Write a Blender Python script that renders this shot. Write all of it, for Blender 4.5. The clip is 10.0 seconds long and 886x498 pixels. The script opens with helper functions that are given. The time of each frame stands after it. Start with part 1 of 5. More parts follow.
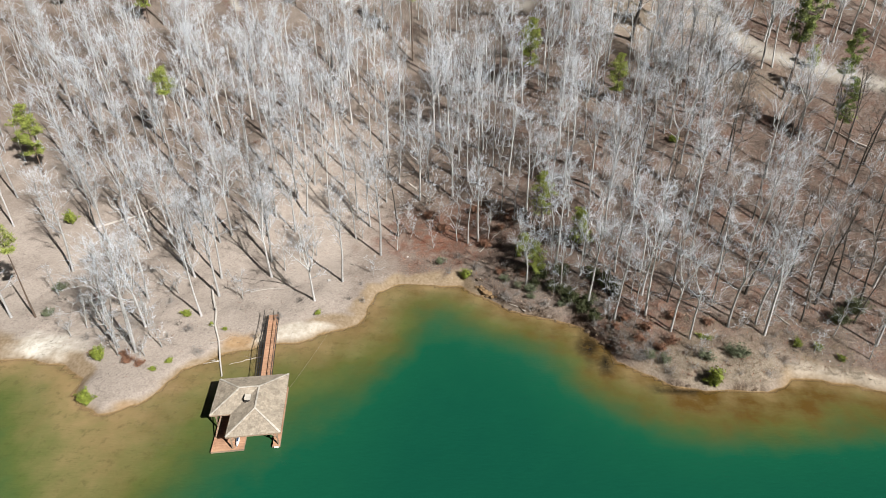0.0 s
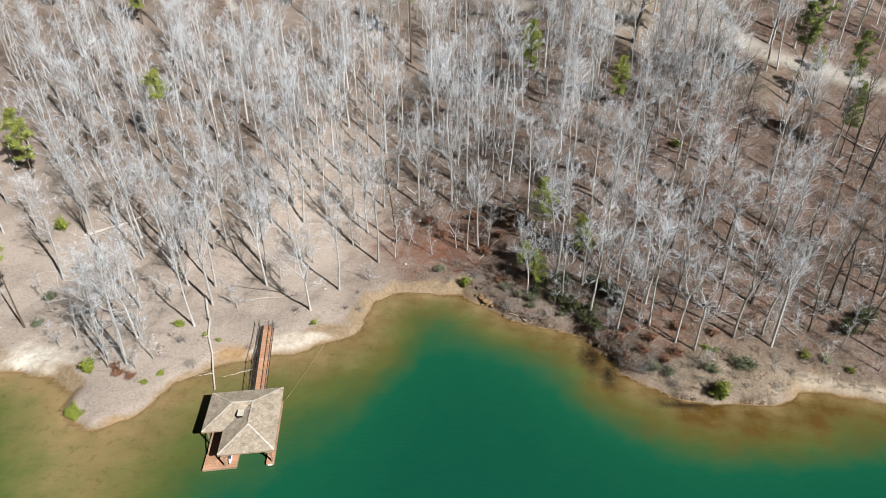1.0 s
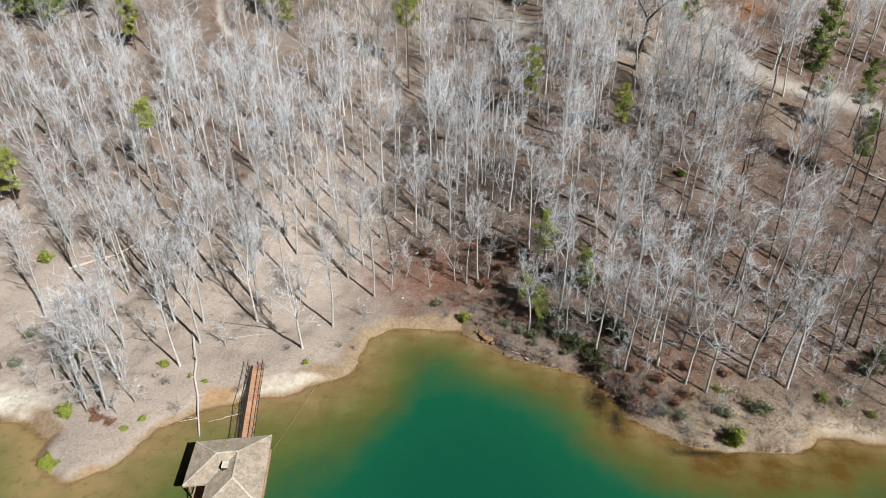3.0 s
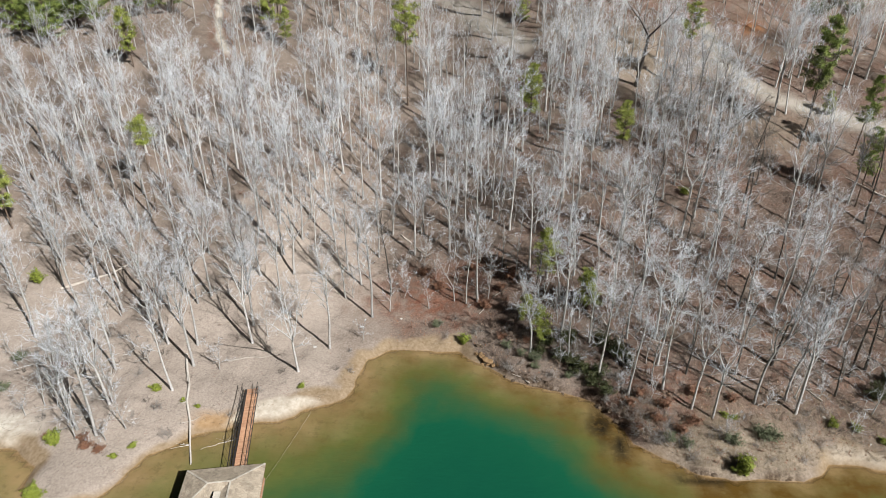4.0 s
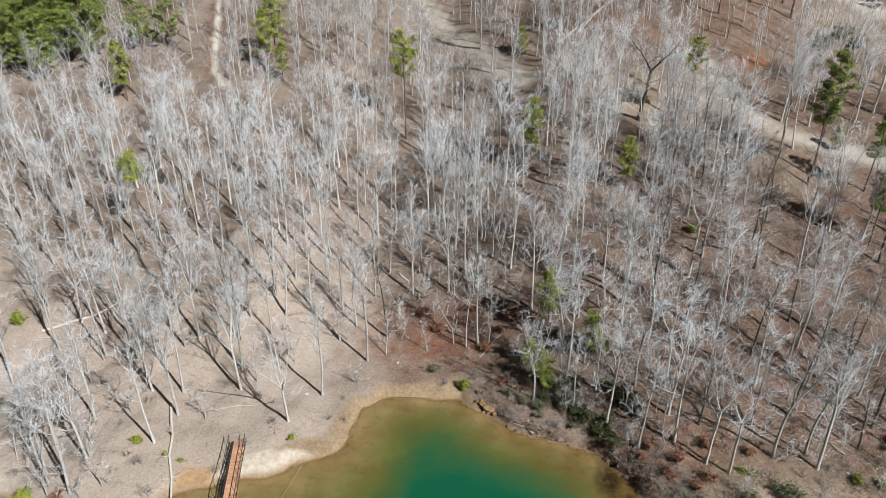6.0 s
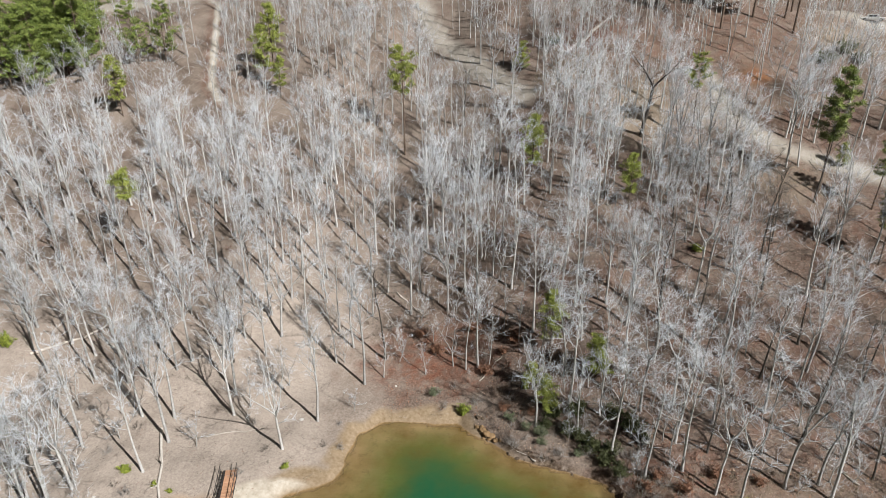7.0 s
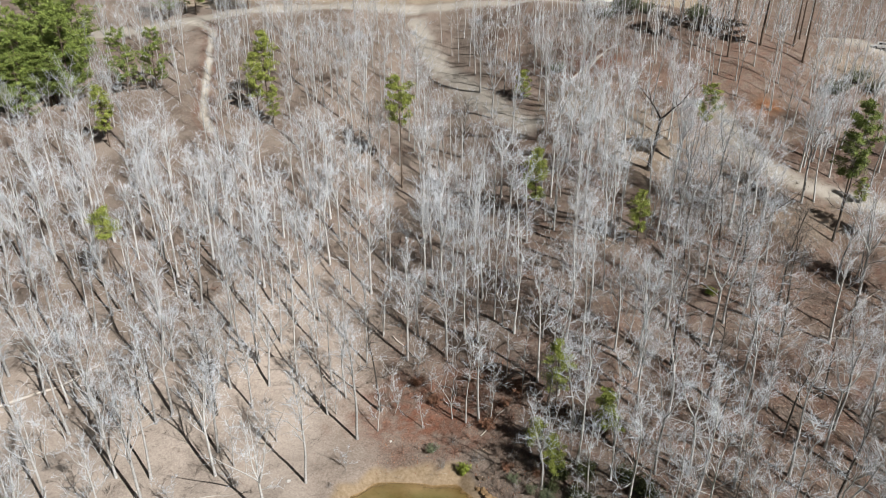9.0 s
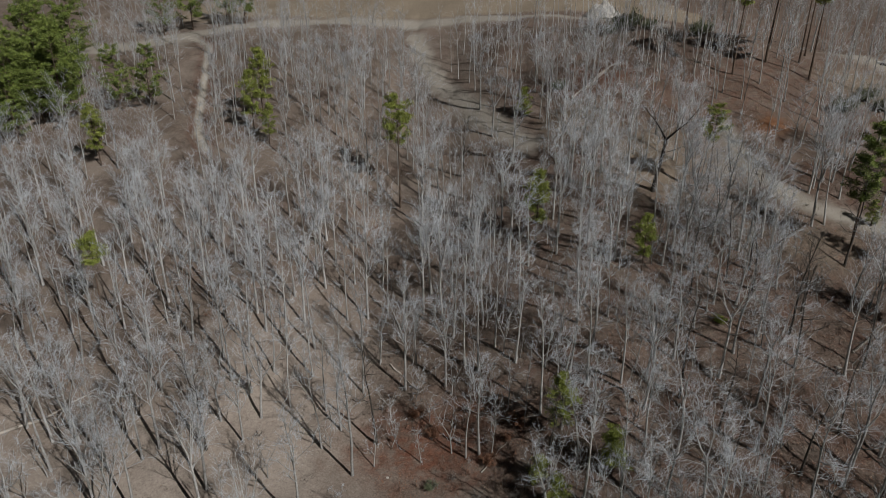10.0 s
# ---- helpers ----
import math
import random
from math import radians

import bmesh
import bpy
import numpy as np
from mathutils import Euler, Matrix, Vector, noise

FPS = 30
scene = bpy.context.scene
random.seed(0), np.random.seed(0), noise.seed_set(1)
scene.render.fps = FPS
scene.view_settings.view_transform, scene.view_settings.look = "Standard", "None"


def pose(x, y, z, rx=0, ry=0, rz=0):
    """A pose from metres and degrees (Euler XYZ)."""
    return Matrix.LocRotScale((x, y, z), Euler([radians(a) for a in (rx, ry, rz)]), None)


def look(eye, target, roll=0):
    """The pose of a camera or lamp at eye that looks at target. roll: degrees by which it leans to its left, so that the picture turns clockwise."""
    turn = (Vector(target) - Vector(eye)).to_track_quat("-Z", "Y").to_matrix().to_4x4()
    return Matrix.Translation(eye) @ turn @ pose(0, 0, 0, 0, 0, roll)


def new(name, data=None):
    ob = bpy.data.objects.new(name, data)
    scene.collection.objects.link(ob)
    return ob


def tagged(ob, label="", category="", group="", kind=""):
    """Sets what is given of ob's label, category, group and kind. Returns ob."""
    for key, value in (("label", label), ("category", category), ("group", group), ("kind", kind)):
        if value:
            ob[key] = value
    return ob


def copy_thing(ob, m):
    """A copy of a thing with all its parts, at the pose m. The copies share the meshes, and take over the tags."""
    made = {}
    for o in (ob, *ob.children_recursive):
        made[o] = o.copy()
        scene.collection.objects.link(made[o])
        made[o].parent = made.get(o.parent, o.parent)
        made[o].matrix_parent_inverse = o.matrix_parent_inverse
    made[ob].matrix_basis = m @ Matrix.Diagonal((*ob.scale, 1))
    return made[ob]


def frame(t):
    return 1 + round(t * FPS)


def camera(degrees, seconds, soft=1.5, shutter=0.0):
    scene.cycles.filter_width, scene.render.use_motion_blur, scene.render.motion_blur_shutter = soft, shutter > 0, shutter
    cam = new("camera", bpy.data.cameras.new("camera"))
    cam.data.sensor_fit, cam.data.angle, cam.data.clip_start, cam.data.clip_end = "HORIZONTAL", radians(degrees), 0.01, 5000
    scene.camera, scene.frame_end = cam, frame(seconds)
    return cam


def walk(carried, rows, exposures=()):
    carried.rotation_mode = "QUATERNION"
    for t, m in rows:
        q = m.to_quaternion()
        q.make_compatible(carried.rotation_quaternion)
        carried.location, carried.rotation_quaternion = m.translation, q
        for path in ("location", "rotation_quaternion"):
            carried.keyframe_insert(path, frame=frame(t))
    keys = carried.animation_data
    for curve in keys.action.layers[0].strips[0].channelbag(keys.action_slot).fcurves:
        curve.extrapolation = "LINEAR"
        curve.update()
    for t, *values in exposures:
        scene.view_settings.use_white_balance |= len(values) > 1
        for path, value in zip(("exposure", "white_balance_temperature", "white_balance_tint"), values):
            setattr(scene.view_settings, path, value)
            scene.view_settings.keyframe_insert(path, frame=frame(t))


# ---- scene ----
cam = camera(73.7, 10.0, soft=0.6)
PATH = [
    (0.0, pose(0.168, 1.553, 51.441, 59.493, 0, 2.143)),
    (0.5, pose(0.160, 2.780, 51.586, 59.255, 0, 2.107)),
    (1.0, pose(0.152, 3.940, 51.693, 59.304, 0, 2.074)),
    (1.5, pose(0.145, 5.033, 51.770, 59.567, 0, 2.044)),
    (2.0, pose(0.139, 6.063, 51.822, 59.987, 0, 2.016)),
    (2.5, pose(0.132, 7.040, 51.856, 60.519, 0, 1.989)),
    (3.0, pose(0.127, 7.975, 51.879, 61.125, 0, 1.965)),
    (3.5, pose(0.121, 8.884, 51.898, 61.775, 0, 1.943)),
    (4.0, pose(0.116, 9.784, 51.919, 62.446, 0, 1.922)),
    (4.5, pose(0.112, 10.694, 51.949, 63.118, 0, 1.903)),
    (5.0, pose(0.108, 11.633, 51.994, 63.777, 0, 1.886)),
    (5.5, pose(0.104, 12.618, 52.062, 64.411, 0, 1.870)),
    (6.0, pose(0.101, 13.666, 52.158, 65.010, 0, 1.856)),
    (6.5, pose(0.098, 14.794, 52.290, 65.569, 0, 1.842)),
    (7.0, pose(0.096, 16.013, 52.464, 66.085, 0, 1.830)),
    (7.5, pose(0.094, 17.332, 52.687, 66.560, 0, 1.818)),
    (8.0, pose(0.092, 18.755, 52.965, 66.997, 0, 1.808)),
    (8.5, pose(0.091, 20.281, 53.305, 67.410, 0, 1.798)),
    (9.0, pose(0.090, 21.904, 53.714, 67.816, 0, 1.788)),
    (9.5, pose(0.090, 23.609, 54.199, 68.241, 0, 1.779)),
    (10.0, pose(0.090, 25.375, 54.765, 68.726, 0, 1.770)),
]
walk(cam, PATH, exposures=((0.0, 0.92), (4.0, 0.81), (9.5, 0.77), (9.6, 0.65), (9.8, 0.09), (10.0, -0.49)))

# ---- daylight ----
SUN_DIR = Vector((0.592, -0.52, 0.615)).normalized()
world = bpy.data.worlds.new("sky")
scene.world = world
world.use_nodes = True
wn, wl = world.node_tree.nodes, world.node_tree.links
sky = wn.new("ShaderNodeTexSky")
sky.sky_type, sky.sun_disc = "NISHITA", False
sky.altitude, sky.air_density, sky.dust_density = 600, 0.03, 0.01
sky.sun_elevation = math.asin(SUN_DIR.z)
sky.sun_rotation = math.atan2(SUN_DIR.x, SUN_DIR.y)
wn["Background"].inputs["Strength"].default_value = 0.05
wl.new(sky.outputs["Color"], wn["Background"].inputs["Color"])
sun = new("sun", bpy.data.lights.new("sun", "SUN"))
sun.data.energy, sun.data.angle, sun.data.color = 5.0, radians(0.35), (1.0, 0.972, 0.938)
sun.matrix_world = look(SUN_DIR * 200, (0, 0, 0))


# ---- materials ----
class Mat:
    """A node material with a principled surface, and short ways to add textures to it."""

    def __init__(self, name, rough=0.9, spec=0.2):
        self.m = bpy.data.materials.new(name)
        self.m.use_nodes = True
        self.n, self.l = self.m.node_tree.nodes, self.m.node_tree.links
        self.b = self.n["Principled BSDF"]
        self.b.inputs["Roughness"].default_value = rough
        self.b.inputs["Specular IOR Level"].default_value = spec
        self.xyz = self.n.new("ShaderNodeTexCoord").outputs["Object"]

    def noise(self, scale, detail=4.0, rough=0.6, vec=None):
        t = self.n.new("ShaderNodeTexNoise")
        t.inputs["Scale"].default_value, t.inputs["Detail"].default_value = scale, detail
        t.inputs["Roughness"].default_value = rough
        self.l.new(vec or self.xyz, t.inputs["Vector"])
        return t.outputs["Fac"]

    def ramp(self, fac, stops):
        r = self.n.new("ShaderNodeValToRGB")
        e = r.color_ramp.elements
        while len(e) < len(stops):
            e.new(0.5)
        for q, (p, c) in zip(e, stops):
            q.position, q.color = p, (*c, 1)
        self.l.new(fac, r.inputs["Fac"])
        return r.outputs["Color"]

    def step(self, fac, lo, hi):
        r = self.n.new("ShaderNodeMapRange")
        r.inputs["From Min"].default_value, r.inputs["From Max"].default_value = lo, hi
        self.l.new(fac, r.inputs["Value"])
        return r.outputs["Result"]

    def mix(self, fac, a, b, mode="MIX"):
        x = self.n.new("ShaderNodeMix")
        x.data_type, x.blend_type = "RGBA", mode
        for sock, v in ((x.inputs["Factor"], fac), (x.inputs["A"], a), (x.inputs["B"], b)):
            if isinstance(v, (int, float)):
                sock.default_value = v
            elif isinstance(v, tuple):
                sock.default_value = (*v, 1)
            else:
                self.l.new(v, sock)
        return x.outputs["Result"]

    def math(self, op, a, b):
        x = self.n.new("ShaderNodeMath")
        x.operation = op
        for sock, v in zip(x.inputs, (a, b)):
            if isinstance(v, (int, float)):
                sock.default_value = v
            else:
                self.l.new(v, sock)
        return x.outputs["Value"]

    def attr(self, name):
        a = self.n.new("ShaderNodeAttribute")
        a.attribute_name = name
        return a.outputs["Fac"]

    def one(self):
        return self.n.new("ShaderNodeObjectInfo").outputs["Random"]

    def island(self):
        return self.n.new("ShaderNodeNewGeometry").outputs["Random Per Island"]

    def color(self, c):
        self.l.new(c, self.b.inputs["Base Color"])
        return self

    def bump(self, h, strength, dist):
        u = self.n.new("ShaderNodeBump")
        u.inputs["Strength"].default_value, u.inputs["Distance"].default_value = strength, dist
        self.l.new(h, u.inputs["Height"])
        self.l.new(u.outputs["Normal"], self.b.inputs["Normal"])
        return self


def speckled(name, dark, light, scale, rough=0.9, bump=0.3, dist=0.02, var=0.25, spec=0.2):
    """A plain natural surface: two tones by coarse and fine noise, each object a little lighter or darker."""
    k = Mat(name, rough, spec)
    f = k.math("MULTIPLY", k.noise(scale, 5), 0.7)
    f = k.math("ADD", f, k.math("MULTIPLY", k.noise(scale * 7, 3), 0.3))
    c = k.ramp(f, ((0.3, dark), (0.68, light)))
    tone = k.ramp(k.one(), ((0.0, (1 - var,) * 3), (1.0, (1.0,) * 3)))
    return k.color(k.mix(1.0, c, tone, "MULTIPLY")).bump(f, bump, dist).m


def leafy(name, dark, light):
    """Leaves or needles: each clump its own green."""
    k = Mat(name, 0.6, 0.25)
    c = k.ramp(k.island(), ((0.0, dark), (1.0, light)))
    c = k.mix(0.35, c, k.ramp(k.noise(0.9, 2), ((0.3, dark), (0.7, light))))
    k.b.inputs["Subsurface Weight"].default_value = 0.0
    return k.color(c).m


# bark, twigs, wood
bark_grey = speckled("bark_grey", (0.2418, 0.234, 0.2223), (0.5226, 0.5187, 0.507), 3.0, bump=0.5, dist=0.03, var=0.4)
bark_dark = speckled("bark_dark", (0.039, 0.0335, 0.0296), (0.1014, 0.0897, 0.078), 3.0, bump=0.5, dist=0.03)
bark_pine = speckled("bark_pine", (0.0702, 0.0507, 0.039), (0.1716, 0.1248, 0.0936), 2.5, bump=0.5, dist=0.03)
twig_grey = speckled("twig_grey", (0.40, 0.43, 0.465), (0.625, 0.665, 0.715), 0.35, bump=0.0, var=0.25)
twig_brush = speckled("twig_brush", (0.2028, 0.1872, 0.1716), (0.39, 0.3705, 0.351), 0.5, bump=0.0)
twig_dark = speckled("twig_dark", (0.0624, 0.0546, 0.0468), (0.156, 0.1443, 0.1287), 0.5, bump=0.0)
twig_brown = speckled("twig_brown", (0.16, 0.115, 0.09), (0.34, 0.265, 0.215), 0.5, bump=0.0)
twig_red = speckled("twig_red", (0.19, 0.10, 0.072), (0.34, 0.20, 0.145), 0.6, bump=0.0)
log_white = speckled("log_white", (0.39, 0.3588, 0.3198), (0.6084, 0.5772, 0.5304), 2.0, bump=0.5, dist=0.03)
log_pale = speckled("log_pale", (0.2574, 0.2262, 0.195), (0.4836, 0.4446, 0.3978), 2.0, bump=0.5, dist=0.03)
needle = leafy("pine_needle", (0.036, 0.066, 0.014), (0.235, 0.29, 0.066))
needle_pale = leafy("pine_needle_pale", (0.105, 0.135, 0.024), (0.31, 0.345, 0.08))
leaf_bright = leafy("leaf_bright", (0.1014, 0.1326, 0.0172), (0.2652, 0.3042, 0.0546))
leaf_dull = leafy("leaf_dull", (0.075, 0.09, 0.05), (0.17, 0.19, 0.115))
leaf_olive = leafy("leaf_olive", (0.03, 0.038, 0.014), (0.095, 0.105, 0.045))
leaf_brown = leafy("leaf_brown", (0.115, 0.055, 0.034), (0.27, 0.145, 0.09))


def banded(name, dark, light, rough=0.8, spec=0.25):
    """Sawn or split pieces joined in one mesh: each its own tone, with fine grain."""
    k = Mat(name, rough, spec)
    c = k.ramp(k.island(), ((0.0, dark), (0.55, tuple((a + b) / 2 for a, b in zip(dark, light))), (1.0, light)))
    g = k.noise(14, 5, 0.7)
    c = k.mix(0.5, c, k.ramp(g, ((0.3, tuple(a * 0.55 for a in dark)), (0.7, light))))
    stain = k.ramp(k.noise(0.8, 4), ((0.35, (0.72, 0.72, 0.72)), (0.6, (1, 1, 1))))
    return k.color(k.mix(1.0, c, stain, "MULTIPLY")).bump(g, 0.3, 0.01).m


shingle_wood = banded("weathered_shingles", (0.265, 0.22, 0.168), (0.475, 0.415, 0.33))
cap_wood = banded("ridge_cap_shingles", (0.4056, 0.3705, 0.312), (0.5928, 0.5538, 0.4836))
deck_wood = banded("deck_boards", (0.36, 0.19, 0.115), (0.58, 0.35, 0.22))
frame_wood = banded("post_timber", (0.2028, 0.1404, 0.0936), (0.3276, 0.2418, 0.1716))
dark_metal = speckled("dark_metal", (0.0156, 0.0156, 0.0156), (0.0468, 0.039, 0.0351), 4, rough=0.5, bump=0.1, spec=0.5)
float_black = speckled("float_plastic", (0.0094, 0.0094, 0.0101), (0.0234, 0.0234, 0.0234), 3, rough=0.6, bump=0.1)
white_paint = speckled("white_paint", (0.5148, 0.5148, 0.507), (0.6396, 0.6396, 0.6318), 1.5, rough=0.35, bump=0.05, var=0.05, spec=0.5)
blue_paint = speckled("blue_paint", (0.0234, 0.0468, 0.0936), (0.0468, 0.078, 0.1404), 1.5, rough=0.4, bump=0.05, var=0.05, spec=0.5)
dark_glass = speckled("car_glass", (0.0078, 0.0094, 0.0117), (0.0156, 0.0187, 0.0234), 1.0, rough=0.08, bump=0.0, var=0.0, spec=0.6)
tyre_rubber = speckled("tyre_rubber", (0.0117, 0.0117, 0.0117), (0.0273, 0.0273, 0.0273), 6, bump=0.2)
steel = speckled("wheel_steel", (0.273, 0.273, 0.2808), (0.39, 0.39, 0.39), 4, rough=0.35, bump=0.0, spec=0.6)
lamp_glass = speckled("lamp_glass", (0.468, 0.468, 0.468), (0.624, 0.624, 0.624), 2, rough=0.1, bump=0.0, spec=0.6)
rope_fibre = speckled("rope_fibre", (0.273, 0.2496, 0.195), (0.429, 0.39, 0.312), 9, bump=0.2)
pale_stone = speckled("pale_stone", (0.351, 0.3354, 0.312), (0.5616, 0.546, 0.5148), 2.2, bump=0.5, dist=0.05)
ochre_stone = speckled("ochre_stone", (0.11, 0.07, 0.036), (0.34, 0.225, 0.12), 1.6, bump=0.6, dist=0.06)
brown_stone = speckled("brown_stone", (0.0429, 0.0312, 0.0234), (0.156, 0.117, 0.0819), 1.6, bump=0.6, dist=0.06)


# ---- the lie of the land ----
SHORE = [(-400, 90), (-130, 70), (-85, 64), (-68, 60), (-59.7, 58.5), (-55.0, 58.3), (-50.6, 57.2), (-46.7, 55.2), (-46.3, 52.9), (-44.0, 50.8), (-41.8, 49.4),
         (-40.1, 49.8), (-37.8, 51.3), (-36.2, 54.4), (-35.2, 57.0), (-33.0, 58.9), (-30.7, 60.8), (-27.7, 62.0), (-20.5, 64.0),
         (-16.7, 66.3), (-14.1, 67.4), (-13.4, 70.4), (-12.8, 75.5), (-10.0, 77.4), (0.3, 77.7), (3.1, 75.3), (7.1, 71.9), (10.7, 70.6),
         (17.1, 67.6), (19.0, 65.2), (20.3, 60.7), (24.1, 58.7), (27.1, 56.8), (30.2, 55.9), (37.7, 56.0), (40.0, 57.5), (41.7, 58.8),
         (43.6, 58.4), (52.0, 56.5), (64, 53), (90, 46), (160, 30), (400, 0)]

# line of the overhanging bank's dark hollow, painted as shade, not modelled
UNDERCUT_SHADE = [(5.7, 73.8), (7.0, 73.0), (8.0, 72.1), (9.2, 71.3)]


def fine_noise(x, y, scale, seed=0.0):
    """Smooth made-up unevenness between about -1 and 1."""
    a, b = x / scale + seed, y / scale - 1.7 * seed
    return (np.sin(a * 1.9 + 1.3 * np.sin(b * 1.3)) * np.cos(b * 2.3 + 1.1 * np.sin(a * 1.7))
            + 0.5 * np.sin(a * 4.1 + b * 3.3 + 0.7) * np.cos(b * 5.3 - a * 2.2)) / 1.5


def inland(x, y):
    """Metres to the shoreline: over 0 on land, under 0 on the lake."""
    x, y = np.asarray(x, float), np.asarray(y, float)
    p = np.array(SHORE, float)
    jag = 0.16 * fine_noise(x, y, 1.9, 3.0) + 0.5 * fine_noise(x, y, 5.0, 1.0)
    near = np.full(x.shape, 1e9)
    for (ax, ay), (bx, by) in zip(p[:-1], p[1:]):
        dx, dy = bx - ax, by - ay
        s = np.clip(((x - ax) * dx + (y - ay) * dy) / (dx * dx + dy * dy), 0, 1)
        near = np.minimum(near, (x - ax - s * dx) ** 2 + (y - ay - s * dy) ** 2)
    return np.where(y > np.interp(x, p[:, 0], p[:, 1]), 1, -1) * np.sqrt(near) + jag


def offshore(x, y):
    """Metres from the whole shoreline, rounded off where two shores are equally near."""
    p = np.array(SHORE, float)
    total = np.zeros(np.shape(x))
    for (ax, ay), (bx, by) in zip(p[:-1], p[1:]):
        dx, dy = bx - ax, by - ay
        s = np.clip(((x - ax) * dx + (y - ay) * dy) / (dx * dx + dy * dy), 0, 1)
        total += np.hypot(x - ax - s * dx, y - ay - s * dy).clip(0.05) ** -4.0
    return 1.3 * total ** -0.25


def land(x, y):
    """The height of the ground, lake bed included."""
    x, y = np.asarray(x, float), np.asarray(y, float)
    d = inland(x, y)
    foot = np.interp(x, (-120, -60, -32, -12, -2, 8, 20, 40, 70, 120), (74, 76, 80, 89, 87, 79, 71, 66, 66, 70))
    slope = np.interp(x, (-100, -50, 0, 40, 100), (0.43, 0.46, 0.50, 0.52, 0.52))
    up = y - foot
    hill = slope * 0.5 * (up + np.sqrt(up * up + 40))
    crest = np.interp(x, (-150, -70, 30, 60, 90, 130, 200), (52, 53, 53.2, 51, 46.0, 44, 44)) + 0.16 * np.clip(y - 190, 0, 60)
    k = 3.0
    hill = -k * np.logaddexp(-hill / k, -crest / k)
    bank = np.interp(x, (-60, -20, -8, 3, 8, 38, 44, 60), (0.35, 0.4, 0.4, 0.7, 0.85, 0.8, 0.35, 0.4))
    dl = np.clip(d, 0, None)
    scarp = 1 - np.exp(-(dl / (1.0 + 0.5 * fine_noise(x, y, 3.1, 4.0))) ** 1.4)
    dry = bank * (1 - np.exp(-dl / np.interp(x, (-2, 4, 38, 44), (1.1, 1.5, 1.5, 1.1)))) + 1.1 * (1 - np.exp(-dl / 9)) + hill * scarp
    rough = np.clip(dl / 8, 0, 1)
    dry = dry + rough * (0.45 * fine_noise(x, y, 9.0) + 0.12 * fine_noise(x, y, 2.6, 2.0)) + np.clip(dl / 40, 0, 1) * 1.1 * fine_noise(x, y, 26, 5.0)
    far = np.clip((np.hypot(x, y - 60) - 260) / 500, 0, 1)
    dry = dry + far * far * 120
    dw = np.where(d < 0, np.minimum(offshore(x, y), 40), 0) * np.interp(x, (-60, -49, -43, -30, -20, -12, -4, 6, 24, 40), (0.62, 0.62, 0.68, 0.6, 0.5, 0.55, 0.8, 0.85, 0.78, 0.9))
    shelf = np.exp(-(((x + 38) / 9.5) ** 2 + ((y - 39) / 14) ** 2)) + 0.3 * np.exp(-(((x - 40) / 13) ** 2 + ((y - 51) / 4) ** 2))
    deep = 0.035 * dw + 5.2 * (1 - np.exp(-(dw / 8.0) ** 2)) * (1 - 0.9 * np.clip(shelf, 0, 1)) + 0.05 * fine_noise(x, y, 2.0)
    wet = -np.minimum(0.14, -0.45 * np.minimum(d, 0)) - 0.35 * np.clip(deep, 0.0, 6)
    back = np.clip((-160 - y) / 120, 0, 1)
    return np.where(d > 0, dry, wet) + back * 45


def ground_z(x, y):
    return float(land(np.array([x]), np.array([y]))[0])


# ---- building helpers ----
def mesh_from(name, verts, faces, material, smooth=False):
    me = bpy.data.meshes.new(name)
    me.from_pydata([tuple(v) for v in verts], [], [tuple(f) for f in faces])
    if smooth:
        me.shade_smooth()
    me.materials.append(material)
    return me


def thing(name, m=None, label="", category="", group="", kind=""):
    ob = new(name)
    ob.empty_display_size = 0.3
    ob.matrix_world = m or Matrix()
    return tagged(ob, label, category, group, kind)


def part_of(name, me, parent, label="", m=None):
    ob = new(name, me)
    ob.parent = parent
    if m:
        ob.matrix_basis = m
    return tagged(ob, label)


def part(name, bm, material, parent, label="", m=None, smooth=False):
    me = bpy.data.meshes.new(name)
    bm.to_mesh(me)
    bm.free()
    if smooth:
        me.shade_smooth()
    me.materials.append(material)
    return part_of(name, me, parent, label, m)


def box(bm, size, at=(0, 0, 0), turn=None, bevel=0.0):
    made = bmesh.ops.create_cube(bm, size=1.0)
    m = Matrix.Translation(at) @ (turn or Matrix()) @ Matrix.Diagonal((*size, 1))
    bmesh.ops.transform(bm, matrix=m, verts=made["verts"])
    if bevel:
        edges = list({e for v in made["verts"] for e in v.link_edges})
        bmesh.ops.bevel(bm, geom=edges, offset=bevel, segments=1, affect="EDGES")
    return bm


def beam(bm, a, b, w, h):
    """A squared timber or bar from a to b."""
    a, b = Vector(a), Vector(b)
    turn = (b - a).to_track_quat("X", "Z").to_matrix().to_4x4()
    return box(bm, ((b - a).length, w, h), (a + b) / 2, turn)


